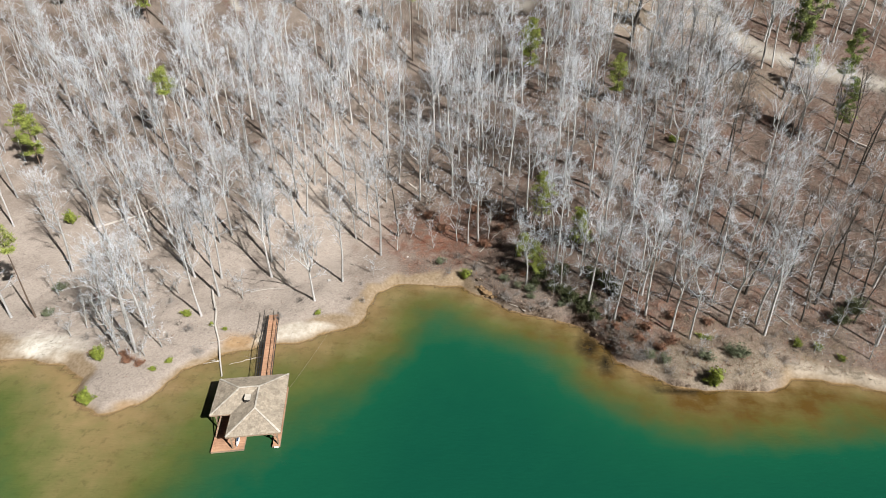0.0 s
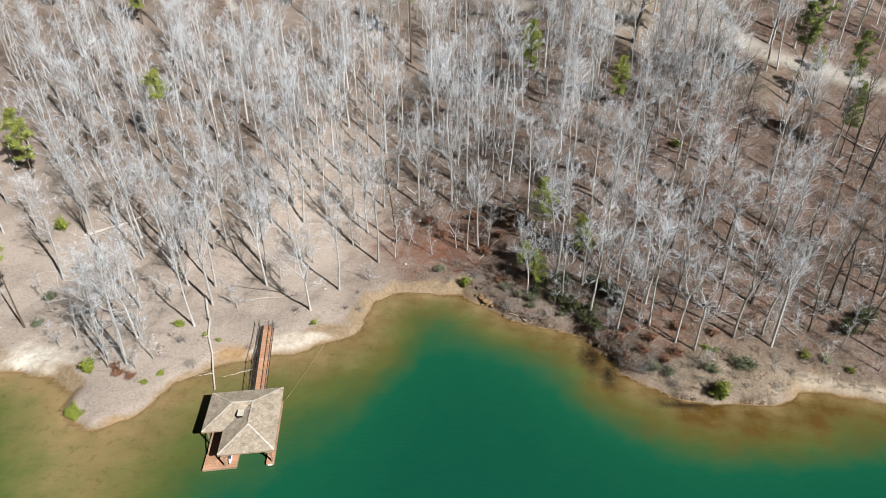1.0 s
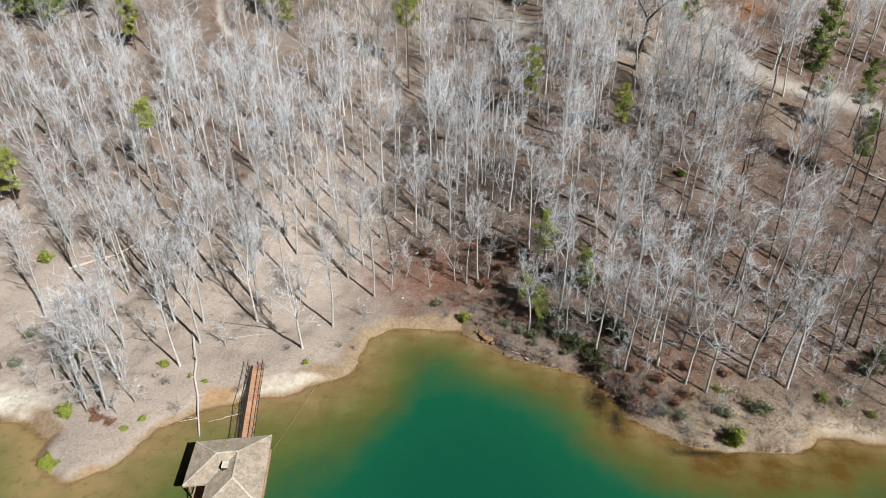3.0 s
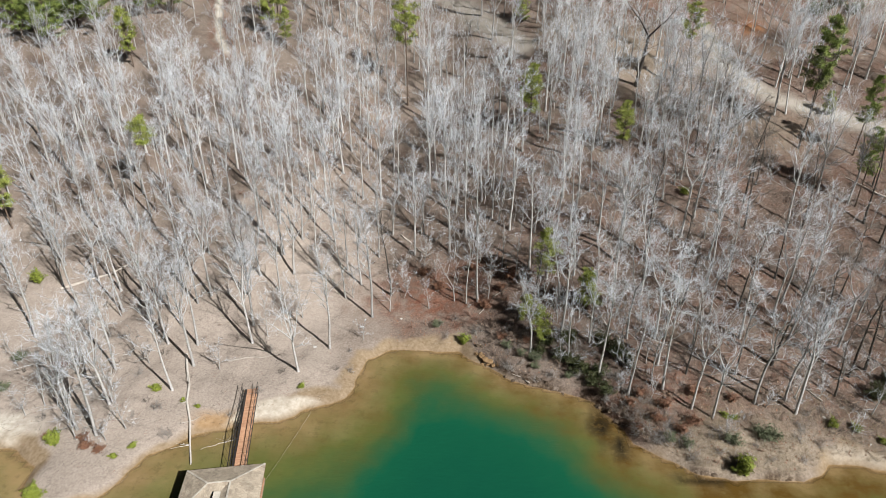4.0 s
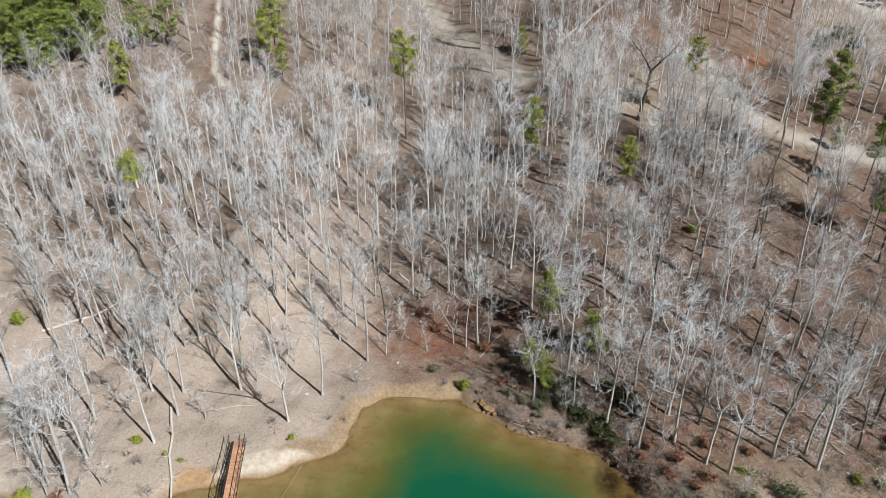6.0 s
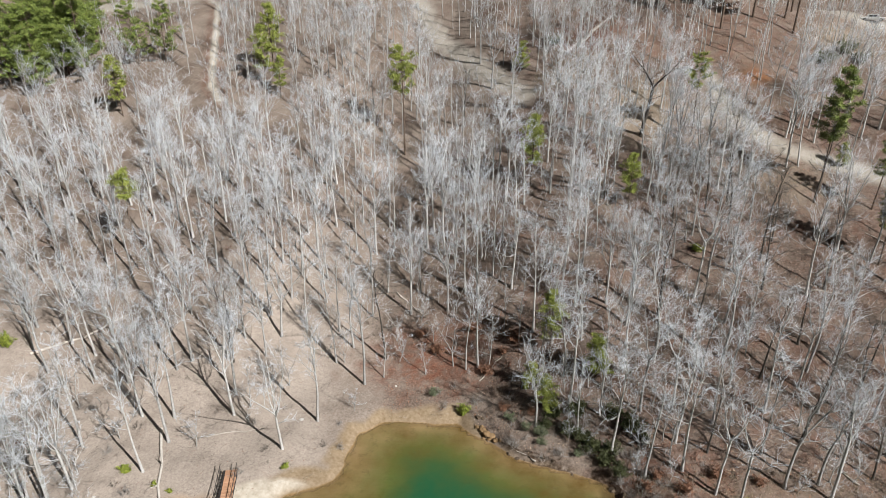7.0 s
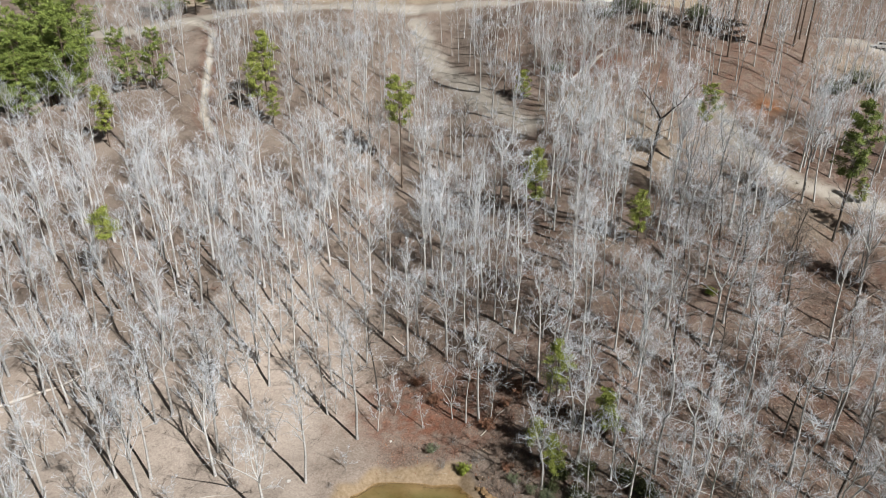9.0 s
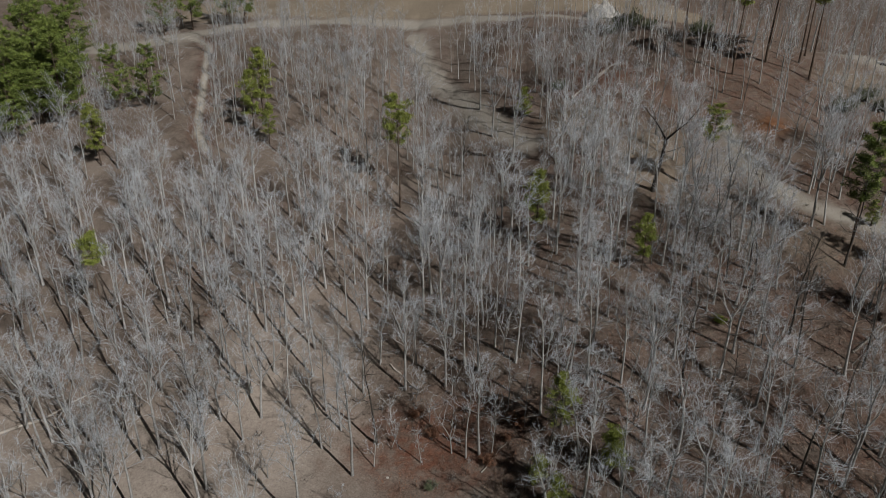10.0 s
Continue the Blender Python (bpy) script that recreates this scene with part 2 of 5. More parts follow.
class Tubes:
    """Gathers tapered round limbs into one mesh."""

    def __init__(self):
        self.v, self.f = [], []

    def limb(self, points, radii, sides):
        base, n = len(self.v), len(points)
        for i, (p, r) in enumerate(zip(points, radii)):
            ahead = (points[min(i + 1, n - 1)] - points[max(i - 1, 0)]).normalized()
            u = ahead.orthogonal().normalized()
            w = ahead.cross(u)
            for s in range(sides):
                a = 2 * math.pi * s / sides
                self.v.append(p + r * (math.cos(a) * u + math.sin(a) * w))
        for i in range(n - 1):
            for s in range(sides):
                a, b = base + i * sides + s, base + i * sides + (s + 1) % sides
                self.f.append((a, b, b + sides, a + sides))

    def spike(self, p, q, r):
        """A twig: a three-sided point."""
        base = len(self.v)
        ahead = (q - p).normalized()
        u = ahead.orthogonal().normalized()
        w = ahead.cross(u)
        self.v += [p + r * u, p + r * (-0.5 * u + 0.87 * w), p + r * (-0.5 * u - 0.87 * w), q]
        self.f += [(base, base + 1, base + 3), (base + 1, base + 2, base + 3), (base + 2, base, base + 3)]

    def mesh(self, name, material):
        return mesh_from(name, self.v, self.f, material, True)


def bent(rng, p, way, length, bend, lift, n):
    """The points of a limb that wanders and lifts towards the light."""
    pts = [p.copy()]
    for _ in range(n):
        way = (way + Vector((rng.gauss(0, bend), rng.gauss(0, bend), rng.gauss(0, bend) + lift))).normalized()
        p = p + way * (length / n)
        pts.append(p.copy())
    return pts


def bare_tree(seed, height, leaders=1, clear=0.4, spread=1.0, limbs=6, boughs=5, twigs=4, crook=0.2, thick=0.009, lean=0.02):
    """Two meshes of a leafless broadleaf tree: the trunk with its limbs, and the fine crown.
    leaders: into how many rising stems the trunk parts; clear: how much of the height is bare trunk."""
    rng = random.Random(seed)
    wood, fine = Tubes(), Tubes()
    r0 = height * thick
    tall = height * (0.95 if leaders == 1 else clear + 0.08)
    stem = bent(rng, Vector((0, 0, -0.3)), Vector((rng.gauss(0, lean), rng.gauss(0, lean), 1)), tall + 0.3, 0.015 + crook * 0.075, 0.05, 7)
    end = 0.16 if leaders == 1 else 0.72
    radii = [r0 * (1.3 if i == 0 else 1 - (1 - end) * i / 7) for i in range(8)]
    wood.limb(stem, radii, 6)
    axes = [(stem, radii, clear if leaders == 1 else 0.72, limbs if leaders == 1 else 3)]
    turn = rng.uniform(0, 6.3)
    for k in range(leaders if leaders > 1 else 0):
        turn += 6.283 / leaders + rng.gauss(0, 0.35)
        out = rng.uniform(0.22, 0.5) * spread
        way = Vector((math.cos(turn) * out, math.sin(turn) * out, 1)).normalized()
        rise = bent(rng, stem[-1], way, (height - tall) * rng.uniform(0.85, 1.1), 0.04 + crook * 0.2, 0.09, 5)
        rr = [radii[-1] * (0.78 - 0.125 * q) for q in range(6)]
        wood.limb(rise, rr, 5)
        axes.append((rise, rr, 0.12, limbs))
    for pts, rad, low, count in axes:
        n = len(pts) - 1
        for i in range(count):
            f = low + (0.98 - low) * (i + rng.random()) / count
            k = min(int(f * n), n - 1)
            p = pts[k].lerp(pts[k + 1], f * n - k)
            along_axis = (pts[k + 1] - pts[k]).normalized()
            turn += 2.4 + rng.gauss(0, 0.5)
            way = (along_axis * rng.uniform(0.35, 1.0) + Vector((math.cos(turn), math.sin(turn), rng.uniform(-0.1, 0.35))) * rng.uniform(0.6, 1.0) * spread).normalized()
            length = height * (0.27 - 0.15 * (f - low)) * rng.uniform(0.65, 1.2) * (0.7 + 0.3 * spread)
            big = bent(rng, p, way, length, crook, 0.10, 4)
            rb = min(max(rad[k] * 0.5, 0.04), 0.095 - 0.07 * crook)
            wood.limb(big, [rb, rb * 0.82, rb * 0.64, rb * 0.46, rb * 0.2], 4)
            for j in range(boughs):
                g = 0.22 + 0.78 * (j + rng.random()) / boughs
                kk = min(int(g * 4), 3)
                q = big[kk].lerp(big[kk + 1], g * 4 - kk)
                w2 = ((big[kk + 1] - big[kk]).normalized() + 0.8 * Vector((rng.gauss(0, 1), rng.gauss(0, 1), rng.gauss(0.25, 0.6)))).normalized()
                l2 = length * rng.uniform(0.3, 0.6)
                mid = bent(rng, q, w2, l2, crook * 1.2, 0.12, 2)
                fine.limb(mid, [rb * 0.36, rb * 0.24, rb * 0.09], 3)
                for _ in range(twigs):
                    h = rng.uniform(0.15, 1.0) * 2
                    kk2 = min(int(h), 1)
                    a = mid[kk2].lerp(mid[kk2 + 1], h - kk2)
                    w3 = (w2 + 0.75 * Vector((rng.gauss(0, 1), rng.gauss(0, 1), rng.gauss(0.4, 0.6)))).normalized()
                    fine.spike(a, a + w3 * l2 * rng.uniform(0.5, 1.25), rng.uniform(0.009, 0.014))
    return wood, fine


def pine_tree(seed, height, low=0.45, width=0.17, rings=11, big=1.0):
    """Trunk and needle crown of a pine: whorls of boughs set with tufts of needles."""
    rng = random.Random(seed)
    wood, tuft = Tubes(), Tubes()
    stem = bent(rng, Vector((0, 0, -0.3)), Vector((0, 0, 1)), height, 0.015, 0.05, 8)
    wood.limb(stem, [height * 0.0088 * (1.2 - 0.14 * i) for i in range(9)], 6)
    for r in range(rings):
        f = low + (1 - low) * (r + 0.3 * rng.random()) / rings
        k = min(int(f * 8), 7)
        p = stem[k].lerp(stem[k + 1], f * 8 - k)
        reach = height * width * (math.sin(math.pi * (0.22 + 0.74 * (f - low) / (1 - low))) ** 0.8 + 0.05) * rng.uniform(0.6, 1.2)
        for b in range(rng.randint(4, 6)):
            a = rng.uniform(0, 6.283)
            l = reach * rng.uniform(0.55, 1.15)
            way = Vector((math.cos(a), math.sin(a), rng.uniform(-0.05, 0.45))).normalized()
            bough = bent(rng, p, way, l, 0.1, 0.08, 3)
            wood.limb(bough, [0.05, 0.035, 0.025, 0.012], 3)
            for _ in range(int(10 + l * 9) if big < 1.4 else int(8 + l * 4.2)):
                g = rng.uniform(0.3, 1.0) * 3
                kk = min(int(g), 2)
                c = bough[kk].lerp(bough[kk + 1], g - kk) + Vector((rng.gauss(0, 0.2), rng.gauss(0, 0.2), rng.gauss(0.04, 0.14)))
                size = rng.uniform(0.24, 0.46) * big
                up = (way * 0.5 + Vector((rng.gauss(0, 0.6), rng.gauss(0, 0.6), rng.gauss(0.5, 0.5)))).normalized()
                needle_tuft(tuft, rng, c, up, size, 4, 0.22)
    return wood, tuft


def needle_tuft(tubes, rng, c, up, size, n=5, half=0.28):
    """A small brush of four or five blades joined at the root, so that it counts as one clump."""
    base = len(tubes.v)
    tubes.v.append(c)
    u = up.orthogonal().normalized()
    w = up.cross(u)
    a0 = rng.uniform(0, 6.3)
    for i in range(n):
        a = a0 + 2 * math.pi * i / n
        for da, s in ((-half, 0.8), (half, 1.0)):
            side = math.cos(a + da) * u + math.sin(a + da) * w
            tubes.v.append(c + size * s * (0.75 * side + 0.55 * up * rng.uniform(0.6, 1.3)))
        tubes.f.append((base, base + 1 + 2 * i, base + 2 + 2 * i))


def leaf_bush(seed, radius, height, count, leaf=0.16):
    """Stems and leaves of a shrub with an uneven outline and gaps."""
    rng = random.Random(seed)
    wood, leaves = Tubes(), Tubes()
    tips = []
    for _ in range(16):
        a, o = rng.uniform(0, 6.3), rng.uniform(0.1, 1.0)
        way = Vector((math.cos(a) * o * radius, math.sin(a) * o * radius, height * rng.uniform(0.5, 1.0)))
        pts = bent(rng, Vector((0, 0, -0.1)), way.normalized(), way.length, 0.12, 0.03, 3)
        wood.limb(pts, [0.025, 0.018, 0.012, 0.006], 3)
        tips.append(pts)
    for _ in range(count):
        pts = rng.choice(tips)
        g = rng.uniform(0.9, 3.0)
        k = min(int(g), 2)
        c = pts[k].lerp(pts[k + 1], g - k) + Vector((rng.gauss(0, 0.13), rng.gauss(0, 0.13), rng.gauss(0, 0.11))) * radius
        c.z = max(c.z, 0.03)
        up = Vector((rng.gauss(0, 0.7), rng.gauss(0, 0.7), rng.gauss(0.6, 0.5))).normalized()
        needle_tuft(leaves, rng, c, up, leaf * rng.uniform(0.7, 1.4))
    return wood, leaves


def twig_bush(seed, radius, height, stems=26, twigs=14):
    """A leafless shrub: a spray of crooked stems with side twigs."""
    rng = random.Random(seed)
    t = Tubes()
    for _ in range(stems):
        a, o = rng.uniform(0, 6.3), rng.uniform(0.1, 1.0)
        way = Vector((math.cos(a) * o * radius, math.sin(a) * o * radius, height * rng.uniform(0.35, 1.0)))
        root = Vector((rng.gauss(0, 0.2 * radius), rng.gauss(0, 0.2 * radius), -0.1))
        pts = bent(rng, root, way.normalized(), way.length * rng.uniform(0.7, 1.1), 0.32, 0.05, 4)
        t.limb(pts, [0.02, 0.015, 0.012, 0.009, 0.004], 3)
        for _ in range(twigs):
            g = rng.uniform(0.6, 4.0)
            k = min(int(g), 3)
            p = pts[k].lerp(pts[k + 1], g - k)
            w = (way.normalized() + 1.1 * Vector((rng.gauss(0, 0.8), rng.gauss(0, 0.8), rng.gauss(0.1, 0.7)))).normalized()
            t.spike(p, p + w * radius * rng.uniform(0.15, 0.45), 0.009)
    return t


# ---- ground and water ----
def spaced(lo, hi, fine, reach, grow=1.25):
    """Even steps from lo to hi, then wider and wider ones out to reach."""
    mid = list(np.arange(lo, hi + fine / 2, fine))
    step, out = fine, []
    while (out[-1] if out else 0) < reach:
        step *= grow
        out.append((out[-1] if out else 0) + step)
    return np.array([lo - o for o in reversed(out)] + mid + [mid[-1] + o for o in out])


def along(points, x, y):
    """Metres from a broken line."""
    near = np.full(np.shape(x), 1e9)
    for (ax, ay), (bx, by) in zip(points[:-1], points[1:]):
        dx, dy = bx - ax, by - ay
        s = np.clip(((x - ax) * dx + (y - ay) * dy) / (dx * dx + dy * dy), 0, 1)
        near = np.minimum(near, np.hypot(x - ax - s * dx, y - ay - s * dy))
    return near


def blob(x, y, cx, cy, rx, ry):
    return np.clip(1.3 - np.hypot((x - cx) / rx, (y - cy) / ry) + 0.35 * fine_noise(x, y, 2.2, 4.0), 0, 1)


TRACK = [(47.5, 134), (48, 129), (48.7, 124.7), (51.3, 120.5), (55.5, 116.4), (61.7, 113.5), (67.6, 110.8), (85, 104), (110, 96)]
RIDGE_ROAD = [(-110, 180), (-80, 186), (-60, 191), (-33, 197), (0, 196), (28, 187), (48, 181)]
CAR_ROAD = [(66, 186), (74, 174), (80, 165), (85, 157), (93, 150), (120, 138)]
PATH_LEFT = [(-71, 187), (-63.6, 180.6), (-60.8, 169.7), (-57.8, 158), (-53.8, 145), (-51, 141)]
GULLY = [(-12, 190), (-10.5, 183), (-8, 175.3), (-5.6, 168.5), (-2, 160.7), (2.8, 152.6), (8.9, 143), (13, 137)]


def ground_masks(x, y, z):
    """Where the ground is bare sand, gravel, dry grass, red leaves or clay: patches with outlines of their own; and
    painted bank shade.
    """
    d = inland(x, y)
    ragged = fine_noise(x, y, 3.0, 7.0)
    beach = np.interp(x, (-62, -48, -44, -36, -22, -12, 0, 4, 38, 44, 56), (3.5, 3.0, 1.0, 0.8, 3.0, 2.0, 2.4, 0.3, 0.1, 2.6, 2.4))
    sand = np.clip((beach + 0.6 * ragged - d) / 0.8, 0, 1)
    ledge = np.interp(x, (-28.5, -26, -22, -17.5, -15.5), (0.8, 2.6, 3.0, 0.9, 0.0))
    pale = np.maximum(blob(x, y, -54.5, 60.6, 5, 2.2) * (d > 0.3), 0.62 * np.clip((ledge + 0.25 * ragged - d) / 0.6, 0, 1) * np.clip((d - 0.1) / 0.6, 0, 1) * np.clip((x + 28.5) / 1.5, 0, 1) * (x < -15.5))
    pale = np.maximum(pale, 0.35 * np.clip((2.2 + 0.3 * ragged - d) / 0.7, 0, 1) * np.clip(d / 0.6, 0, 1) * np.clip((x - 41) / 1.5, 0, 1))
    pale = np.maximum(pale, 0.6 * np.clip(1.2 - along(PATH_LEFT, x, y) / 0.7 + 0.4 * ragged, 0, 1))
    gravel = np.clip(1.6 - along(TRACK, x, y) / 1.5 + 0.3 * ragged, 0, 1)
    gravel = np.maximum(gravel, np.clip(2.2 - along(RIDGE_ROAD, x, y) / 1.6 + 0.2 * ragged, 0, 1))
    gravel = np.maximum(gravel, np.clip(2.2 - along(CAR_ROAD, x, y) / 1.8 + 0.2 * ragged, 0, 1))
    gravel = np.maximum(gravel, 0.6 * blob(x, y, 46, 125, 5, 5))
    gravel = np.maximum(gravel, blob(x, y, -71, 187, 5, 4))
    gravel = np.maximum(gravel, np.clip(1.3 - along(PATH_LEFT, x, y) / 0.9 + 0.4 * ragged, 0, 1))
    gravel = np.maximum(gravel, np.clip(1.5 - along(GULLY, x, y) / 2.2 + 0.5 * ragged, 0, 1))
    grass = np.clip((y - 198) / 3, 0, 1) * (np.abs(x + 5) < 75)
    grass = np.maximum(grass, 0.3 * blob(x, y, 52, 109, 10, 6))
    grass = np.maximum(grass, 0.75 * np.maximum(blob(x, y, 33, 127, 7, 9), blob(x, y, 22, 139, 6, 6)))
    grass = np.maximum(grass, 0.95 * blob(x, y, 33, 59.3, 11, 4.4))
    grass = np.maximum(grass, 0.7 * blob(x, y, 78, 147, 9, 6))
    red = np.maximum(blob(x, y, -3, 87.5, 12, 7), 0.9 * blob(x, y, 24, 66, 8, 6))
    red = np.maximum(red, 0.4 * blob(x, y, 30, 64, 10, 4))
    red = np.maximum(red, np.clip(0.2 + 0.3 * ragged, 0, 1) * np.clip((x - 3) / 8, 0, 1) * np.clip(d / 4, 0, 1))
    red = np.maximum(red, np.clip(0.25 * fine_noise(x, y, 6.0, 8.0), 0, 1) * np.clip((d - 22) / 20, 0, 1))
    red = np.maximum(red, blob(x, y, 28, 151, 10, 7))
    red = np.maximum(red, 0.5 * blob(x, y, 50, 146, 34, 18))
    red = np.maximum(red, 0.7 * np.clip(1.6 - along(PATH_LEFT, x, y) / 1.8, 0, 1))
    red = np.maximum(red, 0.08 * np.clip((x - 10) / 40, 0, 1) * np.clip((y - 104) / 30, 0, 1))
    ochre = blob(x, y, -29.5, 62.6, 3.2, 1.3) + 0.6 * blob(x, y, -38, 50.6, 3, 0.8)
    clay = blob(x, y, 56, 134.5, 4, 2.8)
    murk = np.maximum(np.interp(x, (-42, -34, -19, -2, 10, 20), (0, 0.45, 0.45, 1, 1, 1.25)), np.clip((-47 - x) / 3, 0, 0.15)) * np.clip((40 - d) / 40, 0, 1) * (0.75 + 0.5 * fine_noise(x, y, 4.0, 9.0))
    # wet mud at the waterline, with the undercut's shade painted in
    mud_shade = np.clip(1.1 - np.abs(d - 0.1) / 0.9, 0, 1) * np.clip((fine_noise(x, y, 4.2, 6.0) + 0.25) / 0.5, 0, 1) * np.clip((x - 2.5) / 2, 0, 1) * np.clip((38.5 - x) / 2, 0, 1)
    mud_shade = np.maximum(mud_shade, np.clip(1.5 - along(UNDERCUT_SHADE, x, y) / 0.4, 0, 1))
    # shadow and reflection of the bank brush, painted as dark water patches
    bank_shade = np.clip(np.maximum(np.maximum(blob(x, y, 17.3, 64.0, 1.5, 3.4), blob(x, y, 19, 60.6, 1.2, 2.2)), blob(x, y, 27.0, 56.0, 3.4, 0.9)), 0, 1) * (d < 0.4)
    # dim: darker brown litter, deepened in the east for its many shadows
    return {"sand": sand, "pale": pale, "gravel": gravel, "grass": grass, "red": red, "bare": np.clip((44 - d) / 32, 0, 1) * np.clip((-9 - x) / 12, 0, 1) * 0.84, "dim": np.maximum(np.interp(x + 5 * ragged, (-4, 8, 32, 44), (0, 0.42, 0.5, 1)), np.maximum(0.55 * blob(x, y, -5, 101, 12, 15), 0.35 * blob(x, y, -4, 88, 10, 6))) * np.clip(1.15 - grass, 0, 1) * np.maximum(np.clip((122 - y) / 22, 0.25, 1), 0.9 * (x > 46) * (y < 126)) * np.clip((d + 2) / 18, 0.25, 1), "clay": clay, "ochre": ochre, "murk": murk, "mud_shade": mud_shade, "bank_shade": bank_shade}


def ground_material():
    k = Mat("forest_floor", 0.95, 0.1)
    coarse, mid, fine = k.noise(0.16, 5), k.noise(0.9, 5), k.noise(4.0, 6, 0.82)
    litter = k.ramp(fine, ((0.30, (0.0468, 0.0351, 0.0281)), (0.5, (0.1287, 0.1006, 0.0819)), (0.72, (0.2418, 0.1997, 0.1669))))
    pale_litter = k.ramp(fine, ((0.28, (0.19, 0.159, 0.134)), (0.5, (0.288, 0.246, 0.211)), (0.72, (0.372, 0.329, 0.291))))
    bare = k.math("ADD", k.math("MULTIPLY", k.step(coarse, 0.38, 0.66), 0.5), k.attr("bare"))
    c = k.mix(bare, litter, pale_litter)
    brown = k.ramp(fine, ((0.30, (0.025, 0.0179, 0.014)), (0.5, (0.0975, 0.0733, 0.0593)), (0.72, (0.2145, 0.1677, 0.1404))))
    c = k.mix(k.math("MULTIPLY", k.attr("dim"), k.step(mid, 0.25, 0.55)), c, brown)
    # dark leaf and brush specks that also paint in trunk shadows
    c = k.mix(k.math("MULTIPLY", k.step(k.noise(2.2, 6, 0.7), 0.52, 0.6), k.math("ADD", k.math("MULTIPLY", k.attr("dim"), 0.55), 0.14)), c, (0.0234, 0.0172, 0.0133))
    red = k.ramp(fine, ((0.3, (0.0546, 0.0218, 0.014)), (0.5, (0.1443, 0.0663, 0.0437)), (0.75, (0.2262, 0.1287, 0.0936))))
    c = k.mix(k.math("MULTIPLY", k.attr("red"), k.step(mid, 0.3, 0.6)), c, red)
    dry_grass = k.ramp(fine, ((0.3, (0.135, 0.107, 0.076)), (0.7, (0.335, 0.283, 0.22))))
    c = k.mix(k.attr("grass"), c, dry_grass)
    gravel = k.ramp(k.noise(9, 4), ((0.3, (0.205, 0.187, 0.16)), (0.7, (0.36, 0.333, 0.293))))
    c = k.mix(k.attr("gravel"), c, gravel)
    clay = k.ramp(mid, ((0.3, (0.117, 0.0507, 0.025)), (0.7, (0.2418, 0.1248, 0.0663))))
    c = k.mix(k.attr("clay"), c, clay)
    sand = k.ramp(k.noise(2.5, 6), ((0.3, (0.156, 0.1131, 0.0663)), (0.7, (0.2652, 0.2067, 0.1443))))
    c = k.mix(k.attr("sand"), c, sand)
    c = k.mix(k.math("MULTIPLY", k.attr("ochre"), 0.8), c, k.ramp(k.noise(2.0, 6), ((0.3, (0.2574, 0.156, 0.0741)), (0.7, (0.3432, 0.234, 0.1326)))))
    chalk = k.ramp(k.noise(1.6, 6), ((0.3, (0.3588, 0.3276, 0.273)), (0.7, (0.6084, 0.5772, 0.5148))))
    c = k.mix(k.attr("pale"), c, chalk)
    # near-black for wet mud and the painted shade under the bank edge
    c = k.mix(k.math("MULTIPLY", k.attr("mud_shade"), k.step(k.noise(1.4, 5, 0.7), 0.38, 0.56)), c, k.ramp(fine, ((0.3, (0.016, 0.011, 0.008)), (0.7, (0.075, 0.048, 0.028)))))
    # the bed under the first hand's depth of water: wet ochre sand
    z = k.n.new("ShaderNodeSeparateXYZ")
    k.l.new(k.xyz, z.inputs[0])
    wet_sand = k.ramp(k.noise(2.5, 6), ((0.3, (0.17, 0.11, 0.05)), (0.7, (0.27, 0.185, 0.10))))
    c = k.mix(k.step(z.outputs["Z"], 0.06, -0.02), c, wet_sand)
    return k.color(c).bump(k.math("ADD", fine, mid), 0.55, 0.10).m


def water_material():
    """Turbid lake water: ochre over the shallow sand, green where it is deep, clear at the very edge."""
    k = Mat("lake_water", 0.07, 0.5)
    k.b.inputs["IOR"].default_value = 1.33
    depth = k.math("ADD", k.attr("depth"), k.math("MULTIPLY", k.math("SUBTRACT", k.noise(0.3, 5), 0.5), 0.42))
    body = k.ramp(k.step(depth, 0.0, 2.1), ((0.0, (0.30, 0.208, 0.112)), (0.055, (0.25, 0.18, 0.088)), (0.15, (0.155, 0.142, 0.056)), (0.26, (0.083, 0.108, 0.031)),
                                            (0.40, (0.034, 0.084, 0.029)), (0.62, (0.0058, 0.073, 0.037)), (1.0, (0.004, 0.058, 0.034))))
    weed = k.math("MULTIPLY", k.step(k.noise(0.8, 7, 0.75), 0.53, 0.63), k.step(depth, 1.0, 0.25))
    body = k.mix(k.math("MULTIPLY", weed, 0.3), body, (0.03, 0.034, 0.014))
    stain = k.math("MULTIPLY", k.attr("murk"), k.math("MULTIPLY", k.step(k.noise(0.5, 6, 0.7), -0.1, 0.68), k.step(depth, 1.15, 0.3)))
    body = k.mix(stain, body, (0.085, 0.05, 0.012))
    # the painted shade of the bank, near-black
    body = k.mix(k.math("MULTIPLY", k.attr("bank_shade"), k.step(k.noise(1.2, 6, 0.7), 0.25, 0.5)), body, (0.014, 0.011, 0.006))
    k.color(body)
    k.l.new(k.step(k.attr("depth"), 0.02, 0.16), k.b.inputs["Alpha"])
    along_wind = k.n.new("ShaderNodeMapping")
    along_wind.inputs["Rotation"].default_value, along_wind.inputs["Scale"].default_value = (0, 0, 0.5), (0.7, 2.6, 1)
    k.l.new(k.xyz, along_wind.inputs["Vector"])
    ripple = k.math("ADD", k.noise(1.1, 4, 0.6, along_wind.outputs["Vector"]), k.noise(0.25, 2))
    return k.bump(ripple, 0.28, 0.10).m


